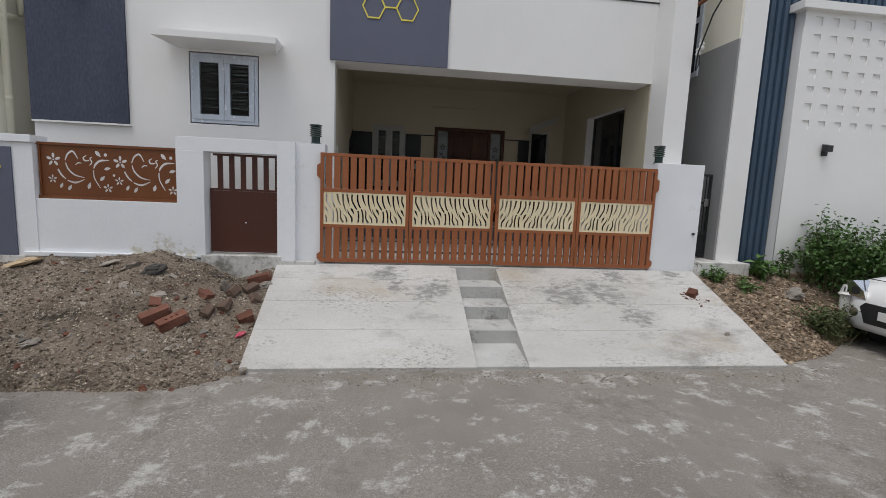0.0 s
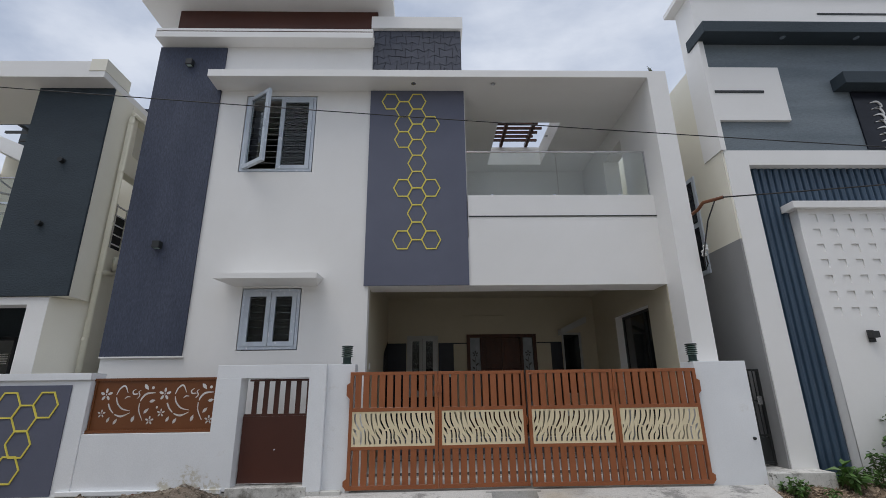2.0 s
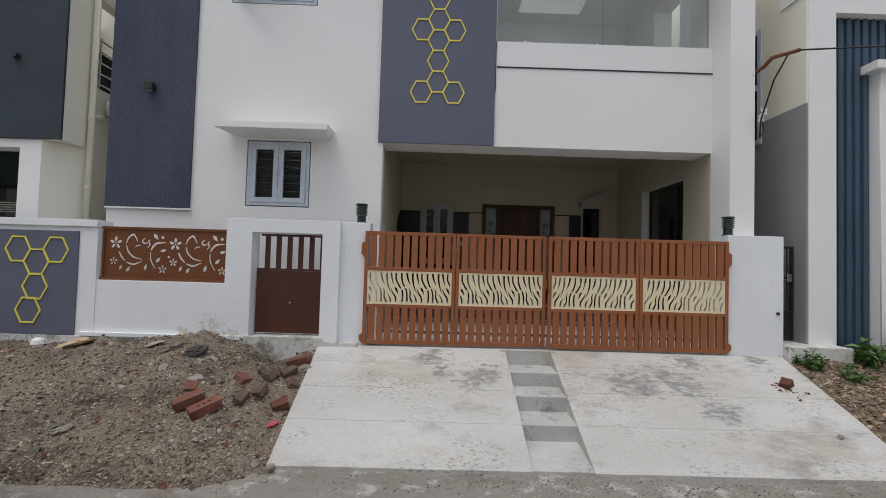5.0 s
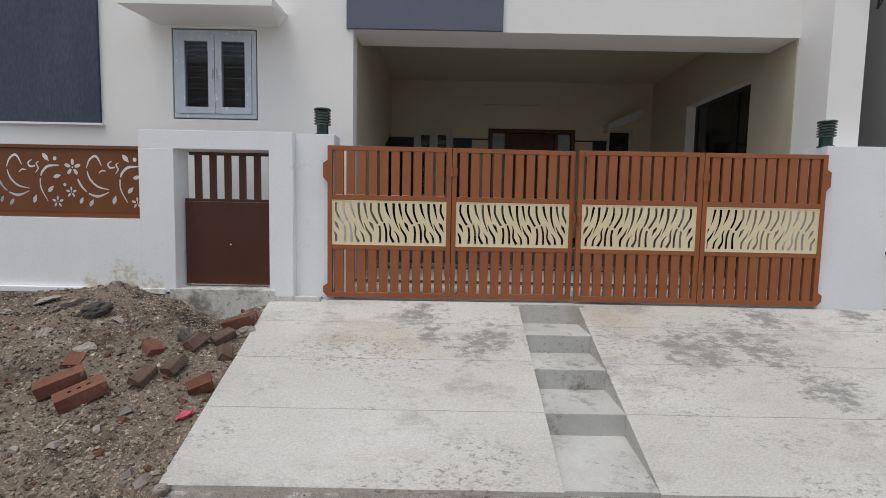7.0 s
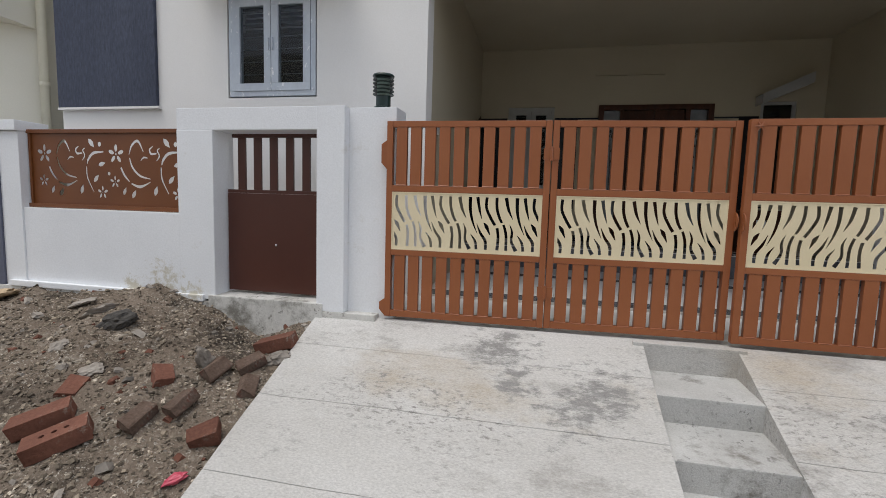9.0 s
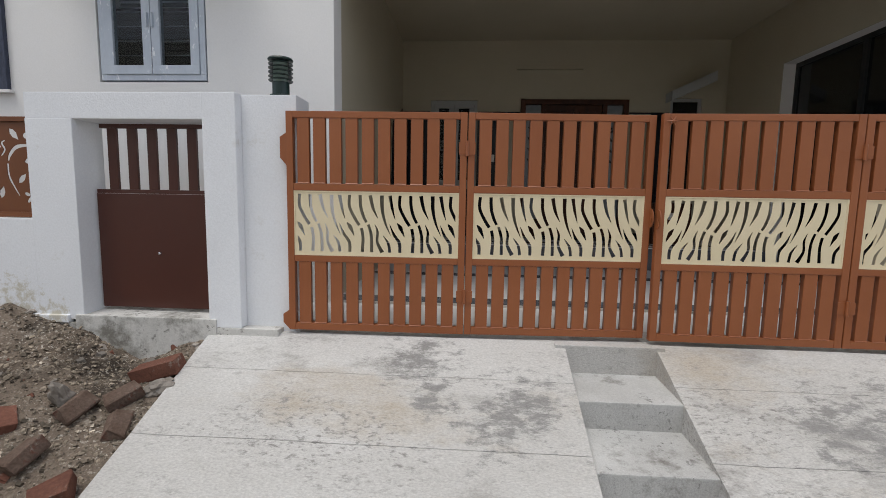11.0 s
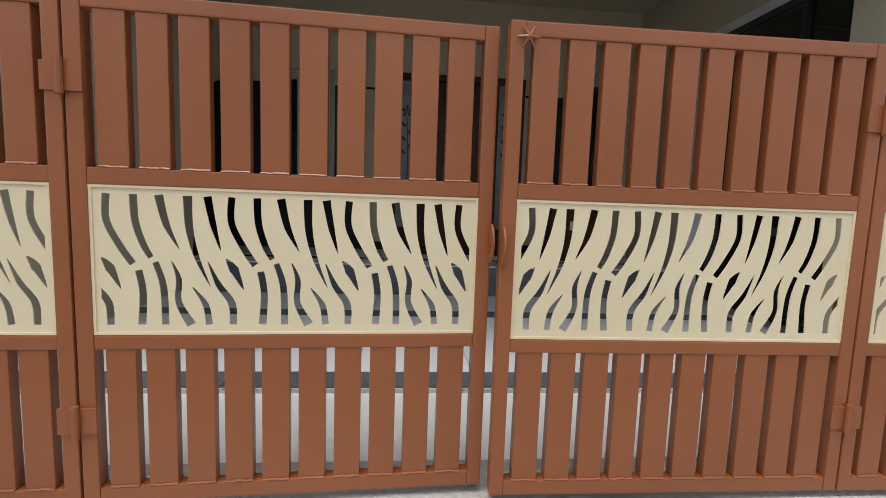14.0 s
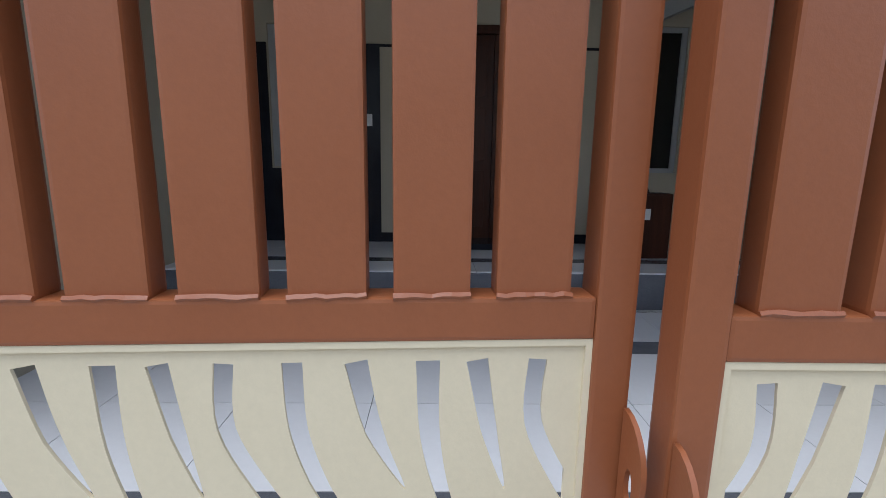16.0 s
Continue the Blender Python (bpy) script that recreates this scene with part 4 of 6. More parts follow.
def window(parent, x0, x1, z0, z1, y, swung=False, grille=True, material=None):
    """A two-sash casement window set in its opening."""
    m = (x0 + x1) / 2
    material = material or UPVC
    w = part("window", ring(x0, x1, z0, z1, y, y + 0.07, 0.05), material, parent, "white uPVC casement window with protective film")
    sides = [(x0 + 0.05, m), (m, x1 - 0.05)]
    for k, (a, b) in enumerate(sides):
        sash = ring(a + 0.003, b - 0.003, z0 + 0.05, z1 - 0.05, y - 0.012, y + 0.05, 0.075)
        pane = boxes((a + 0.078, b - 0.078, y + 0.012, y + 0.02, z0 + 0.125, z1 - 0.125))
        hand = boxes((m - 0.03 if k == 0 else m + 0.018, m - 0.018 if k == 0 else m + 0.03, y - 0.035, y - 0.012, (z0 + z1) / 2 - 0.06, (z0 + z1) / 2 + 0.06), bevel=0.003)
        if swung and k == 0:
            turn = Matrix.Translation((a, y, 0)) @ Matrix.Rotation(radians(-36), 4, "Z") @ Matrix.Translation((-a, -y, 0))
            for q in (sash, pane, hand):
                q.transform(turn)
        part("sash", sash, material, w)
        part("pane", pane, GLASS_DARK, w).visible_shadow = False
        part("handle", hand, material, w)
    if grille:
        bm = bmesh.new()
        n = int((z1 - z0) / 0.12)
        for k in range(1, n):
            zz = z0 + (z1 - z0) * k / n
            tube(bm, [(x0 + 0.05, y + 0.14, zz), (x1 - 0.05, y + 0.14, zz)], 0.007, 6)
        part("grille", bm, STEEL, w, "pale steel horizontal bars")
    bm = bmesh.new()
    n = int((z1 - z0) / 0.055)
    lo = m if swung else x0 + 0.05
    for k in range(n):
        zz = z0 + 0.05 + (z1 - z0 - 0.1) * k / n
        a = [bm.verts.new(c) for c in ((lo, y + 0.19, zz), (x1 - 0.05, y + 0.19, zz), (x1 - 0.05, y + 0.215, zz + 0.045), (lo, y + 0.215, zz + 0.045))]
        bm.faces.new(a)
    part("blind", bm, BLIND, w, "dark slatted blind")
    return w


window(house, *GW, FY + 0.004)
window(house, *FW, FY + 0.004, swung=True)


def wall_spot(x, y, z, size=0.06, parent_label="small black square wall spotlight"):
    lamp = thing("wall_spotlight", (x, y, z), parent_label, "lamp", "wall spotlights")
    part("housing", boxes((x - size, x + size, y - 0.11, y - 0.001, z - size, z + size), bevel=0.008), BLACK, lamp)
    part("lens", boxes((x - size * 0.7, x + size * 0.7, y - 0.085, y - 0.03, z - size - 0.004, z - size - 0.0005)), LAMPGLASS, lamp)


wall_spot(-4.35, 7.262, 8.13)
wall_spot(-4.36, 7.262, 4.46)

# downlights in the soffits
for x, y, z in ((-0.05, 7.05, 7.56), (1.45, 7.05, 7.56), (-4.0, 7.0, 9.52), (-2.9, 7.0, 9.52), (-1.6, 7.0, 9.52), (2.9, 8.9, 7.56)):
    d = thing("soffit_downlight", (x, y, z), "tiny round recessed downlight in a white soffit", "lamp", "soffit downlights")
    part("trim", lathe(bmesh.new(), [(0.035, z - 0.008), (0.045, z - 0.006), (0.045, z - 0.001)], x, y, 14), STEEL, d)

# glass balustrade on the balcony
rail = thing("glass_balustrade", (2.6, FY + 0.1, 5.39), "clear glass balcony balustrade with steel top rail", "railing")
for a, b in ((0.93, 2.60), (2.61, 4.29)):
    part("pane", boxes((a, b, FY + 0.10, FY + 0.112, 5.40, 6.30)), GLASS_CLEAR, rail).visible_shadow = False
part("top_rail", tube(bmesh.new(), [(0.92, FY + 0.106, 6.315), (4.30, FY + 0.106, 6.315)], 0.018, 10), STEEL, rail)
part("end_rail", boxes((4.275, 4.297, FY + 0.09, FY + 0.122, 5.392, 6.30)), STEEL, rail)
for x in (1.35, 2.50, 3.70):
    part("clamp", boxes((x, x + 0.05, FY + 0.085, FY + 0.127, 5.39, 5.45), bevel=0.004), STEEL, rail)

# ---------------------------------------------------------------- porch
PY, PZ, VZ, CZ = 11.0, 0.84, 1.13, 4.24
DOOR_Y0, DOOR_Y1, DOOR_Z = 8.09, 9.72, 3.52
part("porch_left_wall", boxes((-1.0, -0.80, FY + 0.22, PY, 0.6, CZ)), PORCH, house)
# Thin sheets over the white fin in the darkened cream, standing in for shade.
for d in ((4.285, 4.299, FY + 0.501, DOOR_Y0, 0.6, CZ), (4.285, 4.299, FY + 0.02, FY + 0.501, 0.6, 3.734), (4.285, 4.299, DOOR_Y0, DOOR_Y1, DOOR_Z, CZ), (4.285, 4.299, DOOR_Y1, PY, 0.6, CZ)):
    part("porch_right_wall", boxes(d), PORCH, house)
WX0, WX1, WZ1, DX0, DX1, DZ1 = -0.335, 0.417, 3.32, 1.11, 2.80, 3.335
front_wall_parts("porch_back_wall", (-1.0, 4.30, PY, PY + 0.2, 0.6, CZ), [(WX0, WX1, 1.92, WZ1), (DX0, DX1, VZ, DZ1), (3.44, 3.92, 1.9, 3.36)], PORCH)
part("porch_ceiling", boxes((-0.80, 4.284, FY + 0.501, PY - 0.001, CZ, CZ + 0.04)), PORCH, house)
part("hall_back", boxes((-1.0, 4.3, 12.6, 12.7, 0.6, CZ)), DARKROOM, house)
window(house, WX0, WX1, 1.92, WZ1, PY + 0.03, grille=True, material=UPVC_SHADED)
part("black_cladding", boxes((-0.795, WX0 - 0.01, PY - 0.02, PY - 0.002, VZ, 3.14), (WX1 + 0.01, 0.79, PY - 0.02, PY - 0.002, VZ, 3.14), (WX0 - 0.01, WX1 + 0.01, PY - 0.02, PY - 0.002, VZ, 1.9)), BLACKTILE, house, "polished black granite cladding")
part("black_cladding", boxes((3.15, 3.419, PY - 0.02, PY - 0.002, VZ, 3.14)), BLACKTILE, house, "polished black granite cladding")
bm = prism(bmesh.new(), [(0, 0), (1.1, 0), (1.1, 2.05), (0.25, 1.72)], -0.012, -0.001)
for v in bm.verts:
    v.co = Vector((-0.80 + 0.012 + (v.co.y + 0.001), PY - 1.13 + v.co.x, VZ + v.co.z))
part("black_cladding", bm, BLACKTILE, house, "polished black granite cladding")
part("wall_line", boxes((0.79, DX0, PY - 0.012, PY - 0.002, 3.115, 3.14)), BLACKTILE, house)
part("wall_line", boxes((DX1 + 0.01, 3.15, PY - 0.012, PY - 0.002, 3.115, 3.14)), BLACKTILE, house)
part("wall_line", boxes((0.79, DX0, PY - 0.014, PY - 0.002, VZ, VZ + 0.1)), BLACKTILE, house)
part("wall_line", boxes((DX1 + 0.01, 3.15, PY - 0.014, PY - 0.002, VZ, VZ + 0.1)), BLACKTILE, house)
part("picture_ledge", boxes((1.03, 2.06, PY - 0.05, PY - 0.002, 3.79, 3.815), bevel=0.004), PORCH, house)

door = part("main_door", boxes((DX0, DX0 + 0.08, PY - 0.03, PY + 0.12, VZ, DZ1), (DX1 - 0.08, DX1, PY - 0.03, PY + 0.12, VZ, DZ1), (DX0 + 0.08, DX1 - 0.08, PY - 0.03, PY + 0.12, DZ1 - 0.08, DZ1), (1.44, 1.51, PY - 0.02, PY + 0.1, VZ, DZ1 - 0.08), (2.40, 2.47, PY - 0.02, PY + 0.1, VZ, DZ1 - 0.08), bevel=0.005), WOOD, house, "dark teak double door with etched glass sidelights")
for a, b in ((1.512, 1.953), (1.957, 2.398)):
    part("door_leaf", boxes((a, b, PY + 0.02, PY + 0.06, VZ + 0.01, DZ1 - 0.082), bevel=0.004), WOOD, door)
    for z0, z1 in ((1.3, 1.9), (2.0, 2.55), (2.65, 3.15)):
        part("raised_panel", boxes((a + 0.07, b - 0.07, PY + 0.004, PY + 0.021, z0, z1), bevel=0.008), WOOD, door)
FROST = surface("etched_sidelight_glass", (0.16, 0.18, 0.20), (0.24, 0.26, 0.28), 6, 60, 0.25, 0.05, 0.1)
for a, b in ((DX0 + 0.082, 1.438), (2.472, DX1 - 0.082)):
    part("sidelight", boxes((a, b, PY + 0.03, PY + 0.04, VZ + 0.3, DZ1 - 0.082)), FROST, door, "etched glass sidelight with flower motif")
    m = (a + b) / 2
    bm = bmesh.new()
    for ringpts in petals(m, 2.88, 0.075, 5):
        prism(bm, ringpts, PY + 0.022, PY + 0.028)
    for k in range(5):
        prism(bm, leaf_shape(m + (0.045 if k % 2 else -0.045), 2.38 + 0.085 * k, 0.10, 45 if k % 2 else 135), PY + 0.022, PY + 0.028)
    prism(bm, stroke([(m, 1.75), (m + 0.02, 2.2), (m, 2.80)], (0.01, 0.014, 0.01)), PY + 0.022, PY + 0.028)
    part("etched_flower", bm, BLACK, door, "dark etched flower")
    part("lower_panel", boxes((a, b, PY + 0.02, PY + 0.05, VZ + 0.01, VZ + 0.298)), WOOD, door)
part("door_mat", boxes((1.45, 2.45, PY - 0.45, PY - 0.05, VZ, VZ + 0.06), bevel=0.008), BLACKTILE, house, "black granite door sill")

# doorway in the side wall with dark glass, set back in the thickness of the wall
side = part("side_door", boxes((4.45, 4.50, DOOR_Y0, DOOR_Y0 + 0.05, PZ, DOOR_Z), (4.45, 4.50, DOOR_Y1 - 0.05, DOOR_Y1, PZ, DOOR_Z), (4.45, 4.50, DOOR_Y0 + 0.05, DOOR_Y1 - 0.05, DOOR_Z - 0.05, DOOR_Z), (4.44, 4.50, 8.62, 8.68, PZ, DOOR_Z - 0.05)), BLACK, house, "dark glazed side doorway")
part("pane", boxes((4.47, 4.48, DOOR_Y0 + 0.05, 8.62, PZ, DOOR_Z - 0.05)), GLASS_BLACK, side, "dark tinted glass")
part("pane", boxes((4.47, 4.48, 8.68, DOOR_Y1 - 0.05, PZ, DOOR_Z - 0.05)), GLASS_BLACK, side, "dark tinted glass")
swin = part("end_window", ring(3.44, 3.92, 1.9, 3.36, PY + 0.03, PY + 0.09, 0.05), UPVC_SHADED, house, "dark window, white frame greyed to stand for shade")
part("pane", boxes((3.49, 3.87, PY + 0.05, PY + 0.058, 1.95, 3.31)), GLASS_BLACK, swin, "dark tinted glass")
part("stair_soffit", prism(bmesh.new(), [(3.36, 3.28), (4.0, 3.57), (4.0, 3.72), (3.36, 3.42)], PY - 0.25, PY - 0.001), UPVC_SHADED, house, "sloping pale underside of a stair")
switch = thing("wall_socket", (-0.79, 7.75, 2.45), "small white wall socket plate", "socket")
part("plate", boxes((-0.80, -0.785, 7.70, 7.80, 2.40, 2.50), bevel=0.003), PVC, switch)
sw2 = thing("switch_plate", (0.66, PY - 0.03, 2.4), "small white switch plate on black granite", "switch")
part("plate", boxes((0.61, 0.71, PY - 0.034, PY - 0.0205, 2.34, 2.46), bevel=0.003), PVC, sw2)
carton = thing("suitcase", (3.3, 10.2, VZ), "old brown suitcase standing by the wall", "suitcase")
part("body", boxes((2.98, 3.52, 10.2, 10.42, VZ, VZ + 0.60), bevel=0.02), WOOD, carton)
part("handle", tube(bmesh.new(), [(3.16, 10.31, VZ + 0.59), (3.18, 10.31, VZ + 0.64), (3.32, 10.31, VZ + 0.64), (3.34, 10.31, VZ + 0.59)], 0.012, 6), BLACK, carton)
part("label", boxes((3.20, 3.32, 10.192, 10.199, VZ + 0.36, VZ + 0.46)), PVC, carton, "pale paper label")

# floors: white tiles with grey granite strips
floor = thing("porch_floor", (1.7, 8.6, PZ), "glossy white tiled porch floor with grey strips", "floor", kind="structure")
part("bed", boxes((-0.80, 4.28, 7.3, PY, 0.4, PZ - 0.012)), PLINTH, floor)
TM = {}


def tile(x0, x1, y0, y1, z, material):
    key = (round(x1 - x0, 3), round(y1 - y0, 3), material.name)
    if key not in TM:
        TM[key] = mesh_of(boxes((0, x1 - x0 - 0.004, 0, y1 - y0 - 0.004, -0.012, 0)), "tile", material)
    piece("tile", TM[key], floor, (x0, y0, z))


for x in range(8):
    xa = -0.80 + 0.625 * x
    tile(xa, xa + 0.625, 7.31, 7.50, PZ, TILE_GREY)
    for y in range(2):
        tile(xa, xa + 0.625, 7.50 + 0.60 * y, 8.10 + 0.60 * y, PZ, TILE)
    tile(xa, xa + 0.625, 8.70, 8.90, PZ, TILE_GREY)
    tile(xa, xa + 0.625, 8.90, 9.50, PZ, TILE)
    tile(xa, xa + 0.625, 9.62, 9.98, VZ, TILE)
    tile(xa, xa + 0.625, 9.98, 10.14, VZ, TILE_GREY)
    tile(xa, xa + 0.625, 10.14, 10.56, VZ, TILE)
    tile(xa, xa + 0.625, 10.56, 10.985, VZ, TILE)
part("verandah_step", boxes((-0.80, 4.28, 9.60, PY, PZ - 0.01, VZ - 0.012)), TILE_GREY, floor, "grey granite step riser")
part("gate_track", boxes((-4.6, 4.28, 6.70, 7.299, 0.5, PZ - 0.035)), TILE, floor, "pale floor strip behind the gate")

# ---------------------------------------------------------------- neighbour house with the ribbed frame
def each_part(name, dims, material, parent, label=""):
    """One part for each block of a wall or slab with openings."""
    for d in dims:
        part(name, boxes(d), material, parent, label)


NY = 6.69
nb = thing("neighbour_house", (7.5, 9, 0.5), "grey and white modern house with dark blue ribbed frame", "house")
part("back_wall", boxes((5.36, 12.0, NY + 0.30, NY + 0.5, 0.3, 5.95)), GREY, nb)
part("street_wall", boxes((5.37, 12.0, NY + 0.06, NY + 0.5, 5.952, 8.9)), GREYTEX, nb, "combed grey textured wall")
each_part("side_wall", [(5.30, 5.36, NY + 0.02, NY + 0.5, 4.35, 5.95), (5.30, 5.36, NY + 0.5, 14.0, 4.35, 7.95)], CREAM, nb, "cream painted side wall")
part("side_wall", boxes((5.30, 5.36, NY + 0.02, 14.0, 0.3, 4.35)), GREY, nb, "grey painted lower side wall")
part("frame_post", boxes((5.33, 5.72, NY, NY + 0.3, 0.75, 5.95), bevel=0.004), WHITE, nb)
part("frame_beam", boxes((5.72, 12.0, NY, NY + 0.3, 5.67, 5.95), bevel=0.004), WHITE, nb)
part("rib_backing", boxes((5.72, 6.33, NY + 0.16, NY + 0.299, 0.5, 5.67), (6.33, 12.0, NY + 0.16, NY + 0.299, 4.9, 5.67)), RIB, nb)


def rib(x, z0, z1):
    bm = bmesh.new()
    tube(bm, [(x, NY + 0.165, z0), (x, NY + 0.165, z1)], 0.052, 8)
    part("rib", bm, RIB, nb)


for k in range(5):
    rib(5.78 + 0.122 * k, 0.5, 5.66)
for k in range(30):
    rib(6.39 + 0.122 * k, 4.9, 5.66)
part("block_wall", boxes((6.32, 12.0, NY - 0.02, NY + 0.28, 0.5, 4.83)), WHITE, nb)
recesses = [[(x, z), (x + 0.125, z), (x + 0.125, z + 0.14), (x, z + 0.14)] for x in (6.50 + 0.285 * i for i in range(18)) for z in (4.61 - 0.2585 * j for j in range(7))]
part("block_face", cut_sheet("block_face", [(6.32, 0.5), (12.0, 0.5), (12.0, 4.83), (6.32, 4.83)], recesses, 0.018, WHITE, lambda x, y, z: (x, NY - 0.030 + y, z)), None, nb, "white wall face with square recesses")
part("block_coping", boxes((6.20, 12.0, NY - 0.13, NY + 0.28, 4.83, 4.95), bevel=0.006), WHITE, nb)
part("white_box", boxes((5.36, 6.68, NY, NY + 0.059, 6.55, 7.665), bevel=0.004), WHITE, nb)
part("box_groove", boxes((5.40, 6.30, NY - 0.012, NY - 0.001, 7.11, 7.16)), BLACK, nb, "black slot line")
part("upper_left_wall", boxes((5.28, 5.369, NY - 0.02, NY + 0.5, 5.951, 9.299)), WHITE, nb)
bm = boxes((5.25, 12.0, NY - 0.28, NY + 0.3, 8.22, 8.455), bevel=0.01)
part("dark_canopy", bm, TEAL, nb, "dark teal canopy slab")
part("top_band", boxes((5.37, 12.0, NY - 0.02, NY + 0.5, 8.455, 9.30)), WHITE, nb)
part("top_coping", boxes((5.10, 12.0, NY - 0.08, NY + 0.6, 9.30, 9.40), bevel=0.006), WHITE, nb)
for x in (6.8, 8.2, 9.6):
    d = thing("soffit_downlight", (x, NY - 0.14, 8.22), "small round downlight in a dark canopy", "lamp", "canopy downlights")
    part("trim", lathe(bmesh.new(), [(0.03, 8.212), (0.05, 8.214), (0.05, 8.219)], x, NY - 0.14, 14), STEEL, d)
part("top_line", boxes((7.72, 12.0, NY - 0.03, NY - 0.021, 8.86, 8.90)), BLACK, nb)
part("small_canopy", boxes((7.65, 10.0, NY - 0.22, NY + 0.3, 7.18, 7.42), bevel=0.01), TEAL, nb, "dark teal window canopy")
part("upper_window", boxes((7.95, 9.6, NY + 0.03, NY + 0.058, 6.0, 7.17)), BLACKTILE, nb, "dark upper window behind scrollwork")
for k in range(7):
    part("window_scroll", prism(bmesh.new(), stroke([(8.25 + 0.16 * (k % 2), 6.02 + 0.13 * k), (8.42, 6.07 + 0.13 * k), (8.36, 6.17 + 0.13 * k), (8.22, 6.14 + 0.13 * k)], (0.01, 0.035, 0.03, 0.008)), NY + 0.01, NY + 0.028), WHITE, nb)
part("gutter_plinth", boxes((4.84, 5.70, 6.40, 7.2, 0.4, 0.92), bevel=0.01), PLINTH, nb, "stained cement entrance step")
sw = part("side_window", boxes((5.27, 5.30, 7.6, 8.4, 4.0, 5.9)), UPVC, nb, "tall side window")
part("pane", boxes((5.262, 5.27, 7.68, 8.32, 4.08, 4.9), (5.262, 5.27, 7.68, 8.32, 5.0, 5.82)), BLACKTILE, sw)
sw2b = part("side_window", boxes((5.27, 5.30, 8.4, 9.2, 1.9, 2.9)), UPVC, nb, "small side window")
part("pane", boxes((5.262, 5.27, 8.48, 9.12, 1.98, 2.82)), BLACKTILE, sw2b)
part("roof_slope_wall", prism(bmesh.new(), [(4.70, 7.7), (5.30, 7.7), (5.30, 8.5), (5.05, 8.2)], 8.6, 8.7), WHITE, nb)
lamp = thing("wall_lamp", (6.95, NY - 0.05, 2.75), "small black wall lamp on a white wall", "lamp")
part("back_plate", boxes((6.90, 7.0, NY - 0.07, NY - 0.051, 2.66, 2.84), bevel=0.003), BLACK, lamp)
part("housing", boxes((6.88, 7.0, NY - 0.16, NY - 0.07, 2.72, 2.82), bevel=0.01), BLACK, lamp)

# narrow black grille gate in the passage
gg = thing("grille_gate", (5.08, 6.9, 0.93), "narrow black steel grille gate in a passage", "gate")
part("gate_frame", ring(4.86, 5.30, 0.95, 2.30, 6.93, 6.97, 0.035), BLACK, gg)
part("lower_sheet", boxes((4.89, 5.27, 6.945, 6.955, 0.97, 1.32)), BLACK, gg)
for k in range(5):
    part("bar", tube(bmesh.new(), [(4.95 + 0.065 * k, 6.95, 1.32), (4.95 + 0.065 * k, 6.95, 2.27)], 0.009, 6), BLACK, gg)
for z in (1.33, 1.82):
    part("cross_bar", boxes((4.89, 5.27, 6.935, 6.965, z, z + 0.03)), BLACK, gg)
part("lock", boxes((5.18, 5.25, 6.90, 6.935, 1.78, 1.90), bevel=0.005), STEEL, gg)

# ---------------------------------------------------------------- neighbour house with the teal column
LY = 7.0
lh = thing("neighbour_house", (-7.5, 9, 0.5), "cream house with a dark teal column and balcony", "house")
part("teal_column", boxes((-6.78, -5.46, LY - 0.04, LY - 0.001, 3.55, 7.37), bevel=0.004), TEAL, lh, "rough charcoal teal textured panel")
part("column", boxes((-6.77, -5.45, LY, LY + 0.25, 3.545, 7.374)), CREAM, lh)
part("pier", boxes((-6.07, -5.755, LY, LY + 0.5, 0.5, 3.54)), WHITE, lh)
bm = bmesh.new()
foot = [bm.verts.new((x, y, 0.5)) for x, y in ((-5.754, LY + 0.003), (-5.441, LY + 0.499), (-5.754, LY + 0.499))]
head = [bm.verts.new((v.co.x, v.co.y, 3.54)) for v in foot]
for k in range(3):
    bm.faces.new((foot[k], foot[(k + 1) % 3], head[(k + 1) % 3], head[k]))
bm.faces.new(head)
bm.faces.new(foot[::-1])
part("splayed_cheek", bm, CREAM, lh, "cream painted splayed corner")
part("lintel", boxes((-10.5, -6.07, LY, LY + 0.3, 3.42, 4.0)), WHITE, lh)
part("parapet", boxes((-10.5, -6.78, LY, LY + 0.2, 4.0, 4.70)), WHITE, lh)
part("parapet_line", boxes((-10.5, -6.79, LY - 0.015, LY - 0.002, 4.28, 4.31)), CREAM, lh)
each_part("roof_slab", [(-10.5, -5.45, LY - 0.35, 8.15, 7.375, 7.50), (-7.2, -5.45, 8.15, 13.0, 7.375, 7.50), (-10.5, -7.2, 10.6, 13.0, 7.375, 7.50), (-10.5, -5.45, LY - 0.35, LY - 0.2, 7.5, 7.70)], WHITE, lh)
part("fascia", boxes((-5.72, -5.44, LY - 0.36, LY + 0.3, 7.50, 7.74), bevel=0.004), CREAM, lh)
each_part("side_wall", [(-5.64, -5.44, LY + 0.5, 8.3, 0.5, 4.55), (-5.64, -5.44, LY + 0.5, 7.52, 4.55, 7.375), (-5.64, -5.44, 7.52, 8.3, 6.0, 6.4), (-5.64, -5.44, 7.52, 7.7, 6.4, 7.2), (-5.64, -5.44, 7.52, 8.3, 7.2, 7.375), (-5.64, -5.45, LY + 0.25, LY + 0.5, 3.54, 7.375)], CREAM, lh, "cream painted side wall")
each_part("side_wall", [(-5.64, -5.44, 8.3, 9.6, 3.0, 4.6), (-5.64, -5.44, 9.6, 13.0, 0.5, 7.375), (-5.64, -5.44, 8.3, 9.6, 6.6, 7.375)], CREAM, lh, "cream painted side wall")
each_part("back_wall", [(-10.5, -5.64, 10.4, 10.6, 0.5, 7.375), (-10.5, -7.21, 10.4, 10.6, 7.375, 7.9)], CREAM, lh)
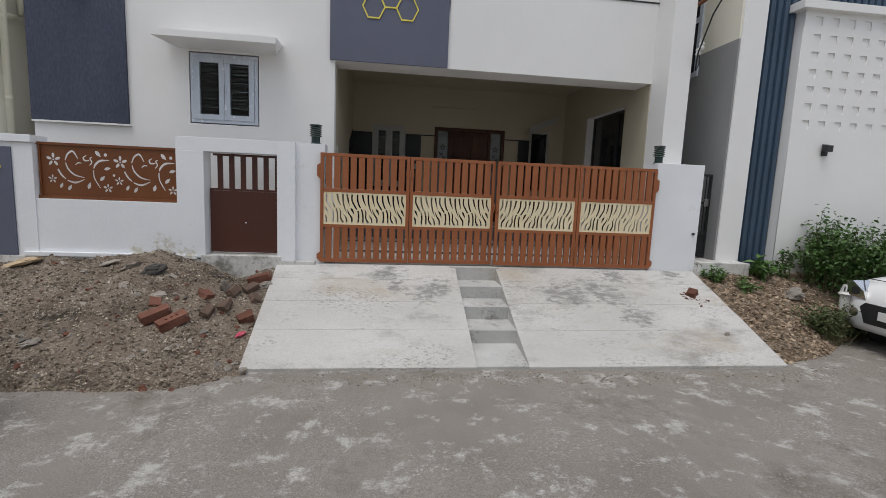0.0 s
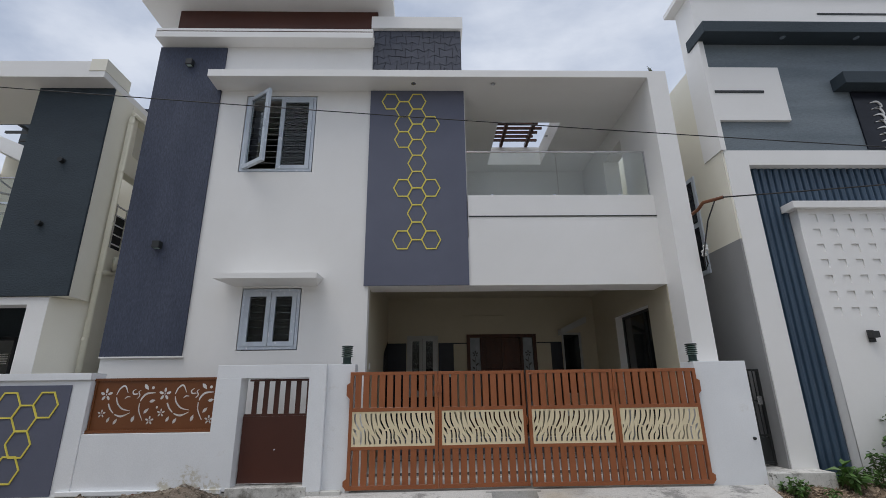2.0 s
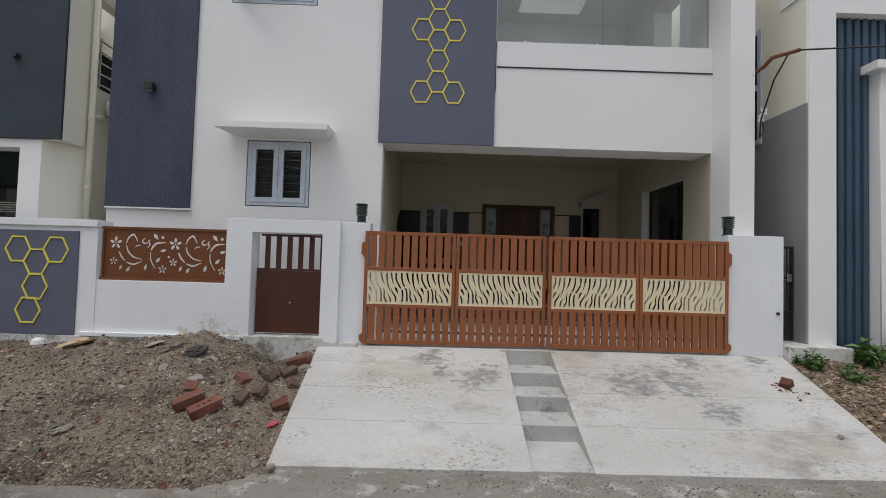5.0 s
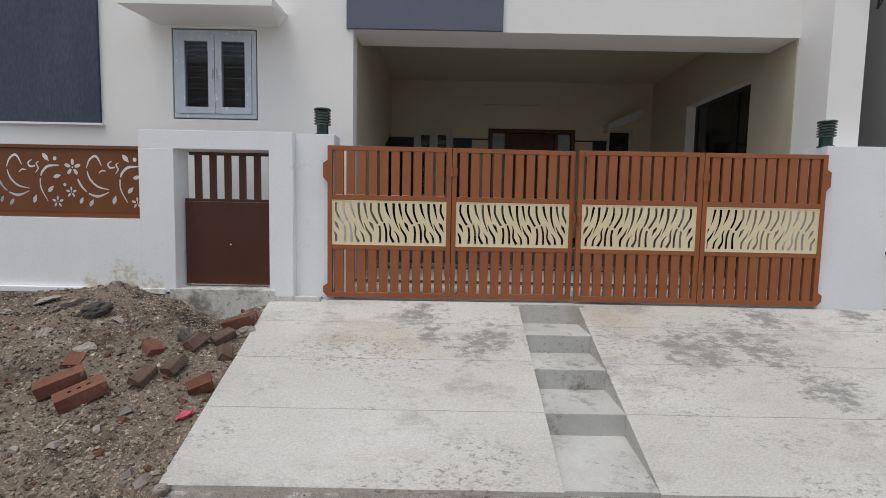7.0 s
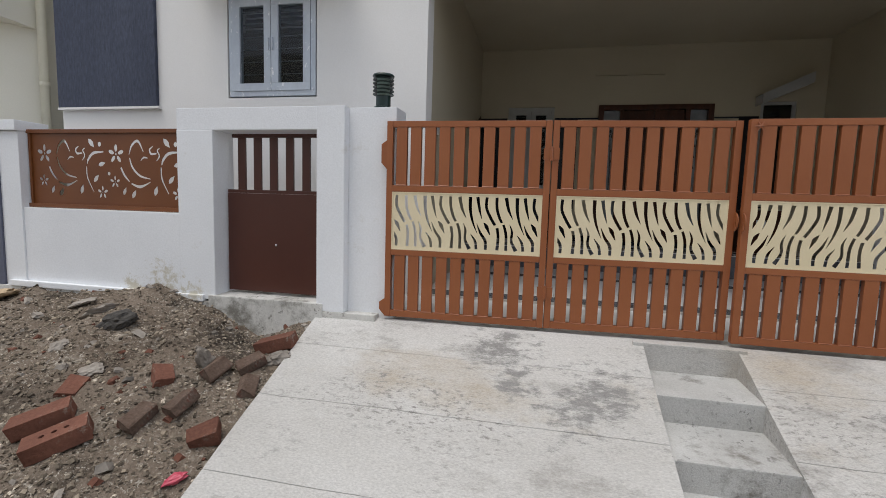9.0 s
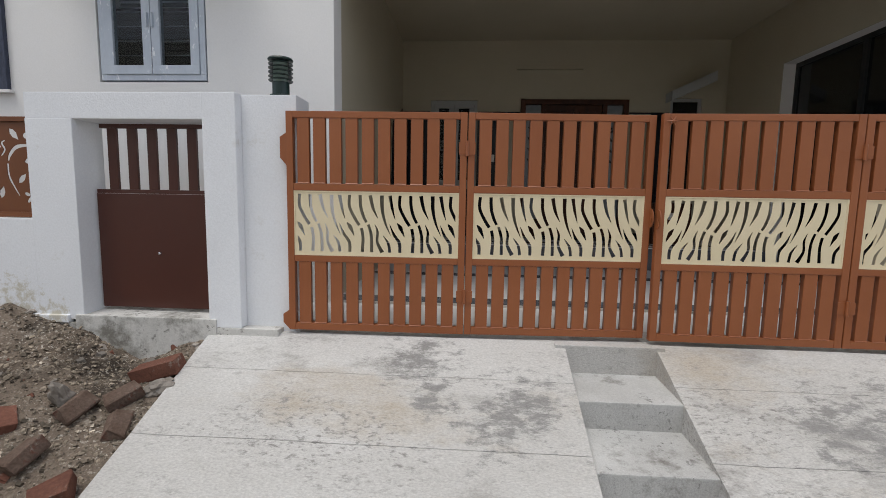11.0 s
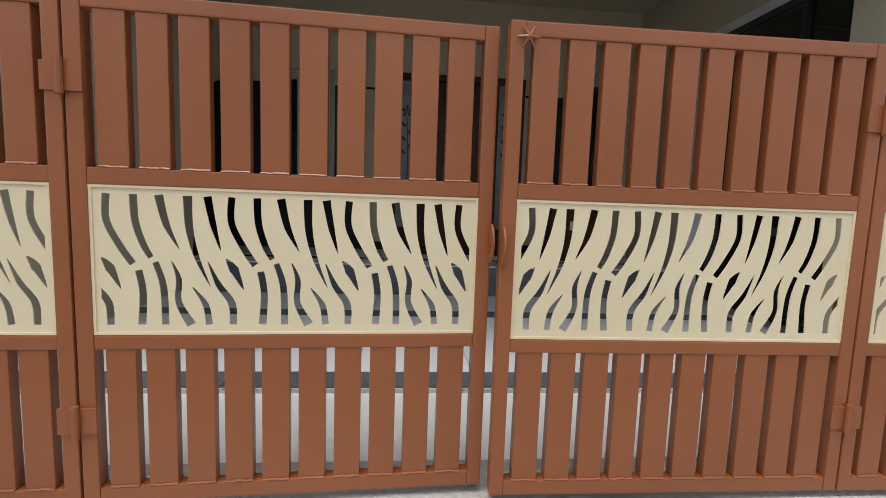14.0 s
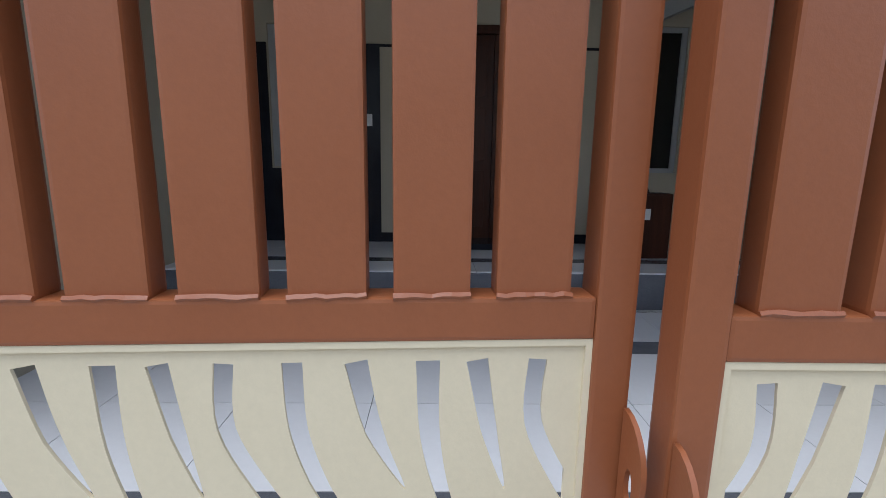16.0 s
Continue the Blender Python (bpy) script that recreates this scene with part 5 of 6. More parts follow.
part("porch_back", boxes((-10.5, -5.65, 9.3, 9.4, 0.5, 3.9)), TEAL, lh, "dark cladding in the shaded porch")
part("floor_slab", boxes((-10.5, -5.65, LY + 0.3, 10.4, 3.9, 4.0)), CREAM, lh)
part("stair_flight", prism(bmesh.new(), [(-10.5, 7.88), (-7.6, 6.43), (-7.6, 6.94), (-10.5, 8.16)], 9.4, 10.399), WHITE, lh, "sloping white stair flight over the balcony")
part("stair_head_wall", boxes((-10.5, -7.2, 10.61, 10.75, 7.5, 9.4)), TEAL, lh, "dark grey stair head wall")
for y in (9.5, 9.9, 10.3):
    part("pergola_bar", boxes((-10.2, -7.4, y, y + 0.05, 8.24, 8.299)), BLACK, lh, "black steel pergola bar")
for x in (-9.7, -9.2, -8.4):
    part("pergola_beam", boxes((x, x + 0.05, 9.3, 10.609, 8.30, 8.36)), BLACK, lh, "black steel pergola beam")
part("end_wall", boxes((-10.7, -10.501, LY, 10.6, 0.5, 7.375)), CREAM, lh)
# Black block added on the line of sight, standing for the dark hole there.
part("balcony_door", boxes((-6.62, -6.5, 8.7, 9.7, 4.0, 5.75), bevel=0.004), BLACKTILE, lh, "black block standing for the dark doorway behind the railing")
part("balcony_glass", boxes((-10.5, -6.79, LY + 0.08, LY + 0.09, 4.71, 5.62)), GLASS_CLEAR, lh).visible_shadow = False
part("balcony_rail", tube(bmesh.new(), [(-10.5, LY + 0.085, 5.64), (-6.79, LY + 0.085, 5.64)], 0.018, 8), STEEL, lh)
bm = bmesh.new()
for k in range(5):
    tube(bm, [(-5.50, 7.50, 4.65 + 0.18 * k), (-5.50, 8.32, 4.65 + 0.18 * k)], 0.014, 6)
for y in (7.56, 7.70, 7.98, 8.26):
    tube(bm, [(-5.50, y, 4.55), (-5.50, y, 5.4)], 0.014, 6)
part("side_railing", bm, STEEL, lh, "steel side balcony railing")
bm = bmesh.new()
for k in range(9):
    a = k * 0.5
    tube(bm, [(-8.6, 9.2, 4.9 + 0.16 * k), (-8.6 + 0.75 * math.cos(a), 9.2 + 0.75 * math.sin(a), 4.9 + 0.16 * k)], 0.03, 5)
tube(bm, [(-8.6, 9.2, 4.0), (-8.6, 9.2, 7.3)], 0.05, 8)
tube(bm, [(-8.6 + 0.75 * math.cos(k * 0.25), 9.2 + 0.75 * math.sin(k * 0.25), 5.7 + 0.08 * k) for k in range(18)], 0.02, 6)
part("spiral_stair", bm, STEEL, lh, "steel spiral stair on the balcony")
dp = thing("drain_pipe", (-5.38, 7.42, 2.4), "cream painted drain pipe with brackets on a wall", "pipe")
part("pipe", tube(bmesh.new(), [(-5.37, 7.42, 0.8), (-5.37, 7.42, 7.05), (-5.37, 7.46, 7.14), (-5.40, 7.75, 7.18)], 0.045, 12), PVC_CREAM, dp, smooth=True)
part("branch", tube(bmesh.new(), [(-5.37, 7.42, 4.05), (-5.37, 7.70, 4.08), (-5.37, 7.76, 4.16), (-5.37, 7.76, 4.40)], 0.045, 10), PVC_CREAM, dp, smooth=True)
for z in (2.9, 4.0, 4.9, 5.9, 6.9):
    part("collar", lathe(bmesh.new(), [(0.050, z), (0.053, z + 0.025), (0.050, z + 0.05)], -5.37, 7.42, 12), PVC_CREAM, dp)
for x, z in ((-6.05, 5.9), (-6.15, 4.75)):
    s = thing("wall_spotlight", (x, LY - 0.05, z), "small round black spotlight on a dark wall", "lamp", "wall spotlights")
    bm = bmesh.new()
    tube(bm, [(x, LY - 0.04, z), (x, LY - 0.12, z)], 0.045, 12)
    part("housing", bm, BLACK, s)
wd = thing("porch_window", (-8.35, 9.25, 2.0), "dark porch window with pale striped film", "window")
part("pane", boxes((-8.62, -8.10, 9.27, 9.285, 2.05, 3.12)), GLASS_BLACK, wd)
for edges in ((-8.68, -8.62, 9.24, 9.299, 2.0, 3.18), (-8.10, -8.04, 9.24, 9.299, 2.0, 3.18), (-8.62, -8.10, 9.24, 9.299, 3.12, 3.18), (-8.62, -8.10, 9.24, 9.299, 2.0, 2.05)):
    part("frame", boxes(edges, bevel=0.004), BLACKTILE, wd)
for k in range(5):
    part("stripe", boxes((-8.57, -8.16, 9.262, 9.268, 2.66 + 0.044 * k, 2.682 + 0.044 * k)), PVC, wd)

# ---------------------------------------------------------------- service bracket and cables
br = thing("service_bracket", (4.68, 6.7, 4.8), "rusty service pipe bracket with cable loop and insulators", "bracket")
part("pipe", tube(bmesh.new(), [(4.67, 6.95, 4.83), (4.70, 6.72, 4.86), (4.72, 6.58, 4.93), (4.80, 6.2, 4.86)], 0.028, 8), RUST, br, smooth=True)
part("cable_loop", tube(bmesh.new(), [(4.76, 6.35, 4.86), (4.72, 6.55, 4.6), (4.68, 6.75, 4.1), (4.70, 6.80, 3.85), (4.74, 6.78, 3.95), (4.72, 6.80, 4.25)], 0.012, 6), CABLE, br, smooth=True)
for y, z in ((6.74, 4.20), (6.80, 4.13)):
    part("insulator", lathe(bmesh.new(), [(0.03, z - 0.05), (0.045, z - 0.03), (0.03, z), (0.045, z + 0.03), (0.03, z + 0.05)], 4.72, y, 10), PVC, br)


def overhead(name, a, b, sag, r=0.007):
    a, b = Vector(a), Vector(b)
    pts = [a.lerp(b, k / 24) - Vector((0, 0, sag * 4 * (k / 24) * (1 - k / 24))) for k in range(25)]
    part(name, tube(bmesh.new(), pts, r, 5), CABLE, None, "thin black overhead cable crossing before the houses", "cable", smooth=True)


overhead("overhead_cable", (-30, 5.0, 8.6), (30, 5.0, 4.0), 0.80)
overhead("service_cable", (4.80, 6.2, 4.86), (14, 5.6, 5.5), 0.05, 0.012)

# ---------------------------------------------------------------- loose things on the mound
HOLES = [[(0.055 * k + 0.014 * math.cos(t), 0.014 * math.sin(t)) for t in (2 * math.pi * q / 8 for q in range(8))] for k in (-1, 0, 1)]
BRICK_ME = cut_sheet("brick", [(-0.15, -0.07), (0.145, -0.068), (0.15, 0.07), (-0.145, 0.068)], HOLES, 0.095, BRICKMAT, lambda x, y, z: (x, z, y))
bm = boxes((-0.145, 0.145, -0.068, 0.068, -0.047, 0.047), bevel=0.008)
for v in bm.verts:
    v.co += Vector(noise.noise_vector(v.co * 14)) * 0.012
ROUGH_BRICK = mesh_of(bm, "brick", BRICKMAT)
bm = boxes((-0.085, 0.08, -0.06, 0.06, -0.045, 0.042), bevel=0.01)
for v in bm.verts:
    v.co += Vector(noise.noise_vector(v.co * 17)) * 0.025
HALF_BRICK = mesh_of(bm, "brick", BRICKMAT)
bm = boxes((-0.095, 0.09, -0.055, 0.05, -0.04, 0.04), bevel=0.012)
for v in bm.verts:
    v.co += Vector(noise.noise_vector(v.co * 15 + Vector((4, 1, 0)))) * 0.022
DUSTY_BRICK = mesh_of(bm, "brick", BRICK_DUSTY)


def loose(me, x, y, turn, tip, lift, label, name="brick", category="brick", height=mound_height):
    ob = new(name, me)
    ob.location = Vector((x, y, height(x, y) + lift)) * U
    ob.rotation_euler = (tip, -0.28, turn)
    tagged(ob, label, category, "loose bricks" if category == "brick" else "")


loose(BRICK_ME, -2.18, 4.94, 0.80, 0.12, 0.05, "whole red brick with three holes lying on soil")
loose(ROUGH_BRICK, -2.39, 5.02, 0.74, 0.15, 0.05, "worn red brick lying on soil")
loose(DUSTY_BRICK, -1.93, 5.20, 1.5, 0.25, 0.03, "dark worn brick leaning in rubble")
loose(DUSTY_BRICK, -1.80, 5.38, 1.45, -0.25, 0.035, "brick dusted with pale mortar")
loose(ROUGH_BRICK, -1.59, 6.08, 0.12, 0.1, 0.05, "red brick lying beside the ramp edge")
loose(DUSTY_BRICK, -1.64, 5.85, 0.9, 0.3, 0.04, "broken dusty brick piece beside the ramp")
loose(DUSTY_BRICK, -1.80, 5.70, 1.4, 0.9, 0.04, "broken brick piece standing on edge in rubble")
loose(HALF_BRICK, -1.54, 5.26, 0.5, 0.4, 0.04, "broken red brick lump beside the ramp")
loose(DUSTY_BRICK, -1.55, 5.68, 2.0, 0.5, 0.01, "broken red brick piece beside the ramp")
loose(HALF_BRICK, -2.05, 5.51, 2.4, 0.2, -0.005, "broken red brick piece sunk in soil")
loose(HALF_BRICK, -2.52, 5.30, 1.9, 0.2, -0.01, "broken red brick piece sunk in soil")


def lump(seed, size):
    bm = bmesh.new()
    bmesh.ops.create_icosphere(bm, subdivisions=3, radius=1.0)
    for v in bm.verts:
        v.co = Vector((v.co.x * size[0], v.co.y * size[1], v.co.z * size[2])) * (1 + 0.40 * noise.noise(v.co * 1.3 + Vector((seed, 0, 0))) + 0.30 * noise.noise(v.co * 3.7 + Vector((0, seed, 0))))
    return mesh_of(bm, "lump", ROCKMAT)


SACK = surface("tan_sand_bag_cloth", (0.42, 0.31, 0.19), (0.50, 0.38, 0.25), 5, 60, 0.9, 0.4, 0.12)
sack = lump(11, (0.24, 0.12, 0.04))
sack.materials.clear()
sack.materials.append(SACK)
loose(sack, -4.50, 6.20, 0.1, 0.0, 0.03, "flattened tan sand bag lying by the wall", "sand_bag", "bag")
loose(lump(1, (0.10, 0.06, 0.03)), -3.35, 4.62, 0.2, 0.1, 0.01, "flat pale concrete lump on soil", "concrete_lump", "stone")
DARKLUMP = surface("dark_damp_mortar", (0.05, 0.046, 0.042), (0.085, 0.078, 0.07), 8, 60, 0.95, 0.9, 0.3)
clod = lump(2, (0.13, 0.09, 0.07))
clod.materials.clear()
clod.materials.append(DARKLUMP)
loose(clod, -2.79, 5.87, 0.4, 0.2, 0.03, "dark mortar lump on top of the heap", "concrete_lump", "stone")
loose(lump(12, (0.13, 0.025, 0.07)), -3.12, 6.02, 1.0, 0.7, 0.03, "flat pale concrete shard standing in soil", "concrete_lump", "stone")
loose(lump(13, (0.05, 0.03, 0.11)), -1.90, 5.72, 0.4, 0.3, 0.05, "pale mortar shard leaning on a brick", "concrete_lump", "stone")
loose(lump(14, (0.09, 0.06, 0.05)), -1.50, 5.96, 0.5, 0.3, 0.02, "grey concrete lump beside the ramp", "concrete_lump", "stone")
loose(lump(15, (0.11, 0.07, 0.02)), -3.45, 6.15, 0.3, 0.1, 0.01, "flat grey mortar flake on soil", "concrete_lump", "stone")
SCRAP = surface("pink_red_plastic", (0.45, 0.05, 0.09), (0.55, 0.09, 0.13), 20, 60, 0.4, 0.2, 0.1)
scrap = lump(16, (0.06, 0.03, 0.02))
scrap.materials.clear()
scrap.materials.append(SCRAP)
loose(scrap, -1.52, 5.02, 0.8, 0.2, 0.02, "crumpled pink plastic scrap by the ramp", "plastic_scrap", "litter")
loose(lump(3, (0.08, 0.06, 0.03)), -2.55, 5.45, 0.4, 0.3, 0.01, "pale concrete lump on soil", "concrete_lump", "stone")
loose(lump(4, (0.07, 0.05, 0.03)), -3.0, 5.6, 1.4, 0.1, 0.01, "grey mortar lump on soil", "concrete_lump", "stone")
loose(lump(5, (0.15, 0.11, 0.08)), 6.15, 6.02, 0.3, 0.1, 0.06, "grey concrete block lump on leaf litter", "concrete_lump", "stone", bank_height)
loose(HALF_BRICK, 4.36, 5.85, 0.7, 0.1, ramp_z(5.85) + 0.02 - bank_height(4.36, 5.85), "broken orange brick crumbs on the ramp", "brick", "brick", bank_height)
gravel("brick_crumbs", 60, lambda r: (lambda x, y: (x, y, ramp_z(y) + 0.004))(r.gauss(4.33, 0.10), r.gauss(5.78, 0.10)), lambda r: 0.006 + 0.016 * r.random() ** 2, BRICKMAT, "orange brick crumbs strewn on the ramp", 0.6, 9)
loose(lump(9, (0.04, 0.03, 0.02)), -1.32, 4.40, 0.4, 0.0, 0.06 - mound_height(-1.32, 4.40), "small pale stone at the foot of the ramp", "concrete_lump", "stone")
loose(lump(8, (0.035, 0.025, 0.02)), 4.28, 5.0, 0.4, 0.0, ramp_z(5.0) + 0.012 - bank_height(4.28, 5.0), "small dark stone on the ramp", "concrete_lump", "stone", bank_height)
vent = thing("vent_pipe", (6.95, 5.95, 0.6), "short white pvc vent pipe with slotted cowl", "pipe")
vz = bank_height(6.95, 5.95)
part("pipe", lathe(bmesh.new(), [(0.062, vz - 0.05), (0.062, vz + 0.24)], 6.95, 5.95, 16), PVC, vent, smooth=False)
part("collar", lathe(bmesh.new(), [(0.075, vz + 0.22), (0.095, vz + 0.25), (0.07, vz + 0.28)], 6.95, 5.95, 16), PVC, vent)
for k in range(8):
    a = math.pi * k / 4
    part("cowl_rib", tube(bmesh.new(), [(6.95 + 0.06 * math.cos(a), 5.95 + 0.06 * math.sin(a), vz + 0.28), (6.95 + 0.04 * math.cos(a), 5.95 + 0.04 * math.sin(a), vz + 0.37)], 0.010, 5), PVC, vent)
part("cowl_top", lathe(bmesh.new(), [(0.046, vz + 0.365), (0.040, vz + 0.385), (0.01, vz + 0.39)], 6.95, 5.95, 14), PVC, vent)
vent2 = thing("vent_pipe", (-4.95, 6.2, 0.8), "short white pvc vent pipe with slotted cowl", "pipe")
mz = mound_height(-4.95, 6.2) - 0.06
part("pipe", lathe(bmesh.new(), [(0.06, mz - 0.05), (0.06, mz + 0.08), (0.085, mz + 0.09), (0.07, mz + 0.14), (0.03, mz + 0.17)], -4.95, 6.2, 14), PVC, vent2)


# ---------------------------------------------------------------- plants
def plant(name, cx, cy, spread, height, count, leaf, material, label, seed, ground=bank_height):
    rng = random.Random(seed)
    z0 = ground(cx, cy)
    e = thing(name, (cx, cy, z0), label, "plant")
    stems, verts, faces = bmesh.new(), [], []
    for s in range(max(5, count // 60)):
        a, lean = rng.uniform(0, 6.28), rng.uniform(0.1, 1.0)
        bx, by = cx + rng.uniform(-0.3, 0.3) * spread, cy + rng.uniform(-0.25, 0.25) * spread
        top = Vector((bx + math.cos(a) * spread * lean * 0.7, by + math.sin(a) * spread * lean * 0.5, z0 + height * rng.uniform(0.45, 1.0) * (1.1 - 0.45 * lean)))
        foot = Vector((bx, by, ground(bx, by) - 0.03))
        mid = foot.lerp(top, 0.5) + Vector((0, 0, height * 0.10))
        line = smooth_line([foot, mid, top], 5)
        tube(stems, line, [0.009 * (1 - 0.8 * k / (len(line) - 1)) for k in range(len(line))], 5)
        for _ in range(count // max(5, count // 60)):
            p = line[min(len(line) - 1, int(len(line) * rng.uniform(0.2, 1.0)))] + Vector((rng.gauss(0, 0.05), rng.gauss(0, 0.05), rng.gauss(0, 0.045))) * (spread / 0.5)
            m = Euler((rng.uniform(-0.9, 0.9), rng.uniform(-0.9, 0.9), rng.uniform(0, 6.28))).to_matrix()
            l = leaf * rng.uniform(0.6, 1.3)
            k = len(verts)
            for q in ((0, 0, 0), (0.5, 0.28, 0.10), (1, 0, -0.12), (0.5, -0.28, 0.10)):
                verts.append((p + m @ (Vector(q) * l)) * U)
            faces += [(k, k + 1, k + 2), (k, k + 2, k + 3)]
    part("stems", stems, STEM, e)
    me = bpy.data.meshes.new("foliage")
    me.from_pydata(verts, [], faces)
    me.materials.append(material)
    part("foliage", me, None, e, kind="stuff")


plant("shrub", 7.05, 6.30, 0.75, 1.05, 4600, 0.075, LEAF, "leafy green shrub growing against a white wall", 1)
plant("shrub", 8.0, 6.25, 0.8, 1.05, 3600, 0.075, LEAF, "leafy green shrub growing against a white wall", 2)
plant("tall_weed", 6.75, 6.35, 0.30, 1.25, 420, 0.06, LEAF, "tall thin feathery green weed by a wall", 3)
plant("ground_cover_plant", 6.05, 5.35, 0.62, 0.42, 1900, 0.045, LEAF_DULL, "low dull green ground cover on litter", 4)
plant("ground_cover_plant", 6.65, 5.55, 0.5, 0.38, 1200, 0.045, LEAF_DULL, "low dull green ground cover on litter", 5)
plant("broadleaf_weed", 5.85, 6.42, 0.24, 0.38, 90, 0.16, LEAF, "broad-leaved weed at the foot of ribs", 6)
plant("weed", 5.02, 6.25, 0.28, 0.26, 160, 0.08, LEAF, "small green weed beside the ramp", 7)
plant("weed", 5.35, 6.05, 0.25, 0.20, 140, 0.07, LEAF, "small green weed in dry litter", 8)
plant("weed", 6.35, 6.45, 0.25, 0.5, 200, 0.07, LEAF, "small green weed at a wall base", 9)
plant("roof_weed", 4.45, 7.0, 0.12, 0.22, 70, 0.035, LEAF_DULL, "tiny weed growing on the roof edge", 10, lambda x, y: 7.70)


# ---------------------------------------------------------------- parked car
car = thing("parked_car", (7.9, 4.62, 0), "white hatchback car parked along the street", "car")
CAR = Matrix.Translation((6.26, 4.62, 0.02)) @ Matrix.Rotation(radians(-90), 4, "Z")


def carved(bm):
    bm.transform(CAR)
    return bm


# sections along the car: y, half width, sill height, waist height, roof half width, roof height
SECT = [(0.0, 0.62, 0.32, 0.60, 0.50, 0.66), (0.08, 0.74, 0.24, 0.72, 0.60, 0.80), (0.30, 0.80, 0.22, 0.84, 0.66, 0.94), (0.95, 0.83, 0.22, 0.94, 0.70, 1.03), (1.35, 0.83, 0.22, 0.97, 0.62, 1.35),
        (1.75, 0.83, 0.22, 0.98, 0.58, 1.52), (2.6, 0.83, 0.22, 1.0, 0.57, 1.54), (3.25, 0.81, 0.24, 1.02, 0.55, 1.42), (3.55, 0.76, 0.30, 0.98, 0.52, 1.02), (3.62, 0.68, 0.36, 0.80, 0.5, 0.85)]
bm = bmesh.new()
rings = []
for y, w, s, b, rw, rz in SECT:
    half_ring = [(w * 0.86, s), (w, s + 0.10), (w * 1.0, (s + b) / 2), (w * 0.965, b), (rw + 0.04, rz - 0.05), (rw * 0.7, rz)]
    rings.append([bm.verts.new((x, y, z)) for x, z in half_ring] + [bm.verts.new((-x, y, z)) for x, z in half_ring[::-1]])
for a, b in zip(rings, rings[1:]):
    for k in range(12):
        bm.faces.new((a[k], a[(k + 1) % 12], b[(k + 1) % 12], b[k]))
bm.faces.new(rings[0])
bm.faces.new(rings[-1][::-1])
part("body", carved(bm), CARWHITE, car, smooth=True)
part("windscreen", carved(prism(bmesh.new(), [(-0.58, 1.06), (0.58, 1.06), (0.52, 1.36), (-0.52, 1.36)], 1.0, 1.01)), BLACKTILE, car)
part("bonnet_line", carved(boxes((-0.70, 0.70, 0.20, 0.21, 0.905, 0.915))), BLACK, car)
grille = prism(bmesh.new(), [(-0.42, 0.36), (0.42, 0.36), (0.50, 0.56), (0.44, 0.62), (-0.44, 0.62), (-0.50, 0.56)], -0.025, 0.05)
part("grille", carved(grille), BLACK, car)
part("number_plate", carved(boxes((-0.25, 0.25, -0.045, -0.03, 0.44, 0.55), bevel=0.004)), PVC, car)
for sgn in (-1, 1):
    hl = prism(bmesh.new(), [(sgn * 0.46, 0.66), (sgn * 0.68, 0.68), (sgn * 0.745, 0.86), (sgn * 0.66, 0.88), (sgn * 0.50, 0.76)], 0.0, 0.24)
    h = part("headlight", carved(hl), CHROME, car, "clear swept-back headlight")
    bm = bmesh.new()
    tube(bm, [(sgn * 0.60, 0.05, 0.755), (sgn * 0.60, -0.006, 0.755)], 0.055, 14)
    part("bulb_housing", carved(bm), BLACK, h)
    bm = bmesh.new()
    tube(bm, [(sgn * 0.58, 0.06, 0.47), (sgn * 0.58, -0.012, 0.47)], 0.06, 14)
    part("fog_lamp", carved(bm), CHROME, car)
    for y in (0.62, 2.95):
        bm = bmesh.new()
        tube(bm, [(sgn * 0.66, y, 0.29), (sgn * 0.86, y, 0.29)], 0.29, 22)
        wheel = part("wheel", carved(bm), TYRE, car, "black rubber tyre")
        bm = bmesh.new()
        tube(bm, [(sgn * 0.80, y, 0.29), (sgn * 0.868, y, 0.29)], 0.19, 16)
        part("rim", carved(bm), STEEL, wheel)

# ---------------------------------------------------------------- unseen wall added behind the walker to block low sky light
part("opposite_street_front", boxes((-26, 26, -9.2, -9.0, -0.1, 8.5)), CREAM, None, "unseen plain cream wall added to block low sky light", "wall", "structure")

# ---------------------------------------------------------------- parked motorcycle at the foot of the mound
RED_LENS = surface("red_reflector_plastic", (0.55, 0.03, 0.025), (0.62, 0.045, 0.035), 6, 60, 0.2, 0.0, 0.05)
BIKEMAT = surface("black_motorcycle_enamel", (0.014, 0.013, 0.014), (0.024, 0.022, 0.022), 4, 80, 0.28, 0.03, 0.1)
bike = thing("motorcycle", (-3.35, 3.65, 0.0), "black parked motorcycle leaning on its stand by the mound", "motorcycle")
BIKE_M = Matrix.Scale(1 / U, 4) @ Matrix.Translation((-2.75, 3.22, 0.0)) @ Matrix(((0.37, -0.93, 0, 0), (0.93, 0.37, 0, 0), (0, 0, 1, 0), (0, 0, 0, 1))) @ Matrix.Rotation(radians(-9), 4, "Y")


def on_bike(bm):
    bm.transform(BIKE_M)
    return bm


def torus_ring(bm, cy, cz, big, small, flat=1.0):
    rows2 = []
    for k in range(28):
        a = 2 * math.pi * k / 28
        rows2.append([bm.verts.new((small * flat * math.cos(t), cy + (big + small * math.sin(t)) * math.cos(a), cz + (big + small * math.sin(t)) * math.sin(a))) for t in (2 * math.pi * q / 8 for q in range(8))])
    for k in range(28):
        for q in range(8):
            bm.faces.new((rows2[k][q], rows2[(k + 1) % 28][q], rows2[(k + 1) % 28][(q + 1) % 8], rows2[k][(q + 1) % 8]))
    return bm


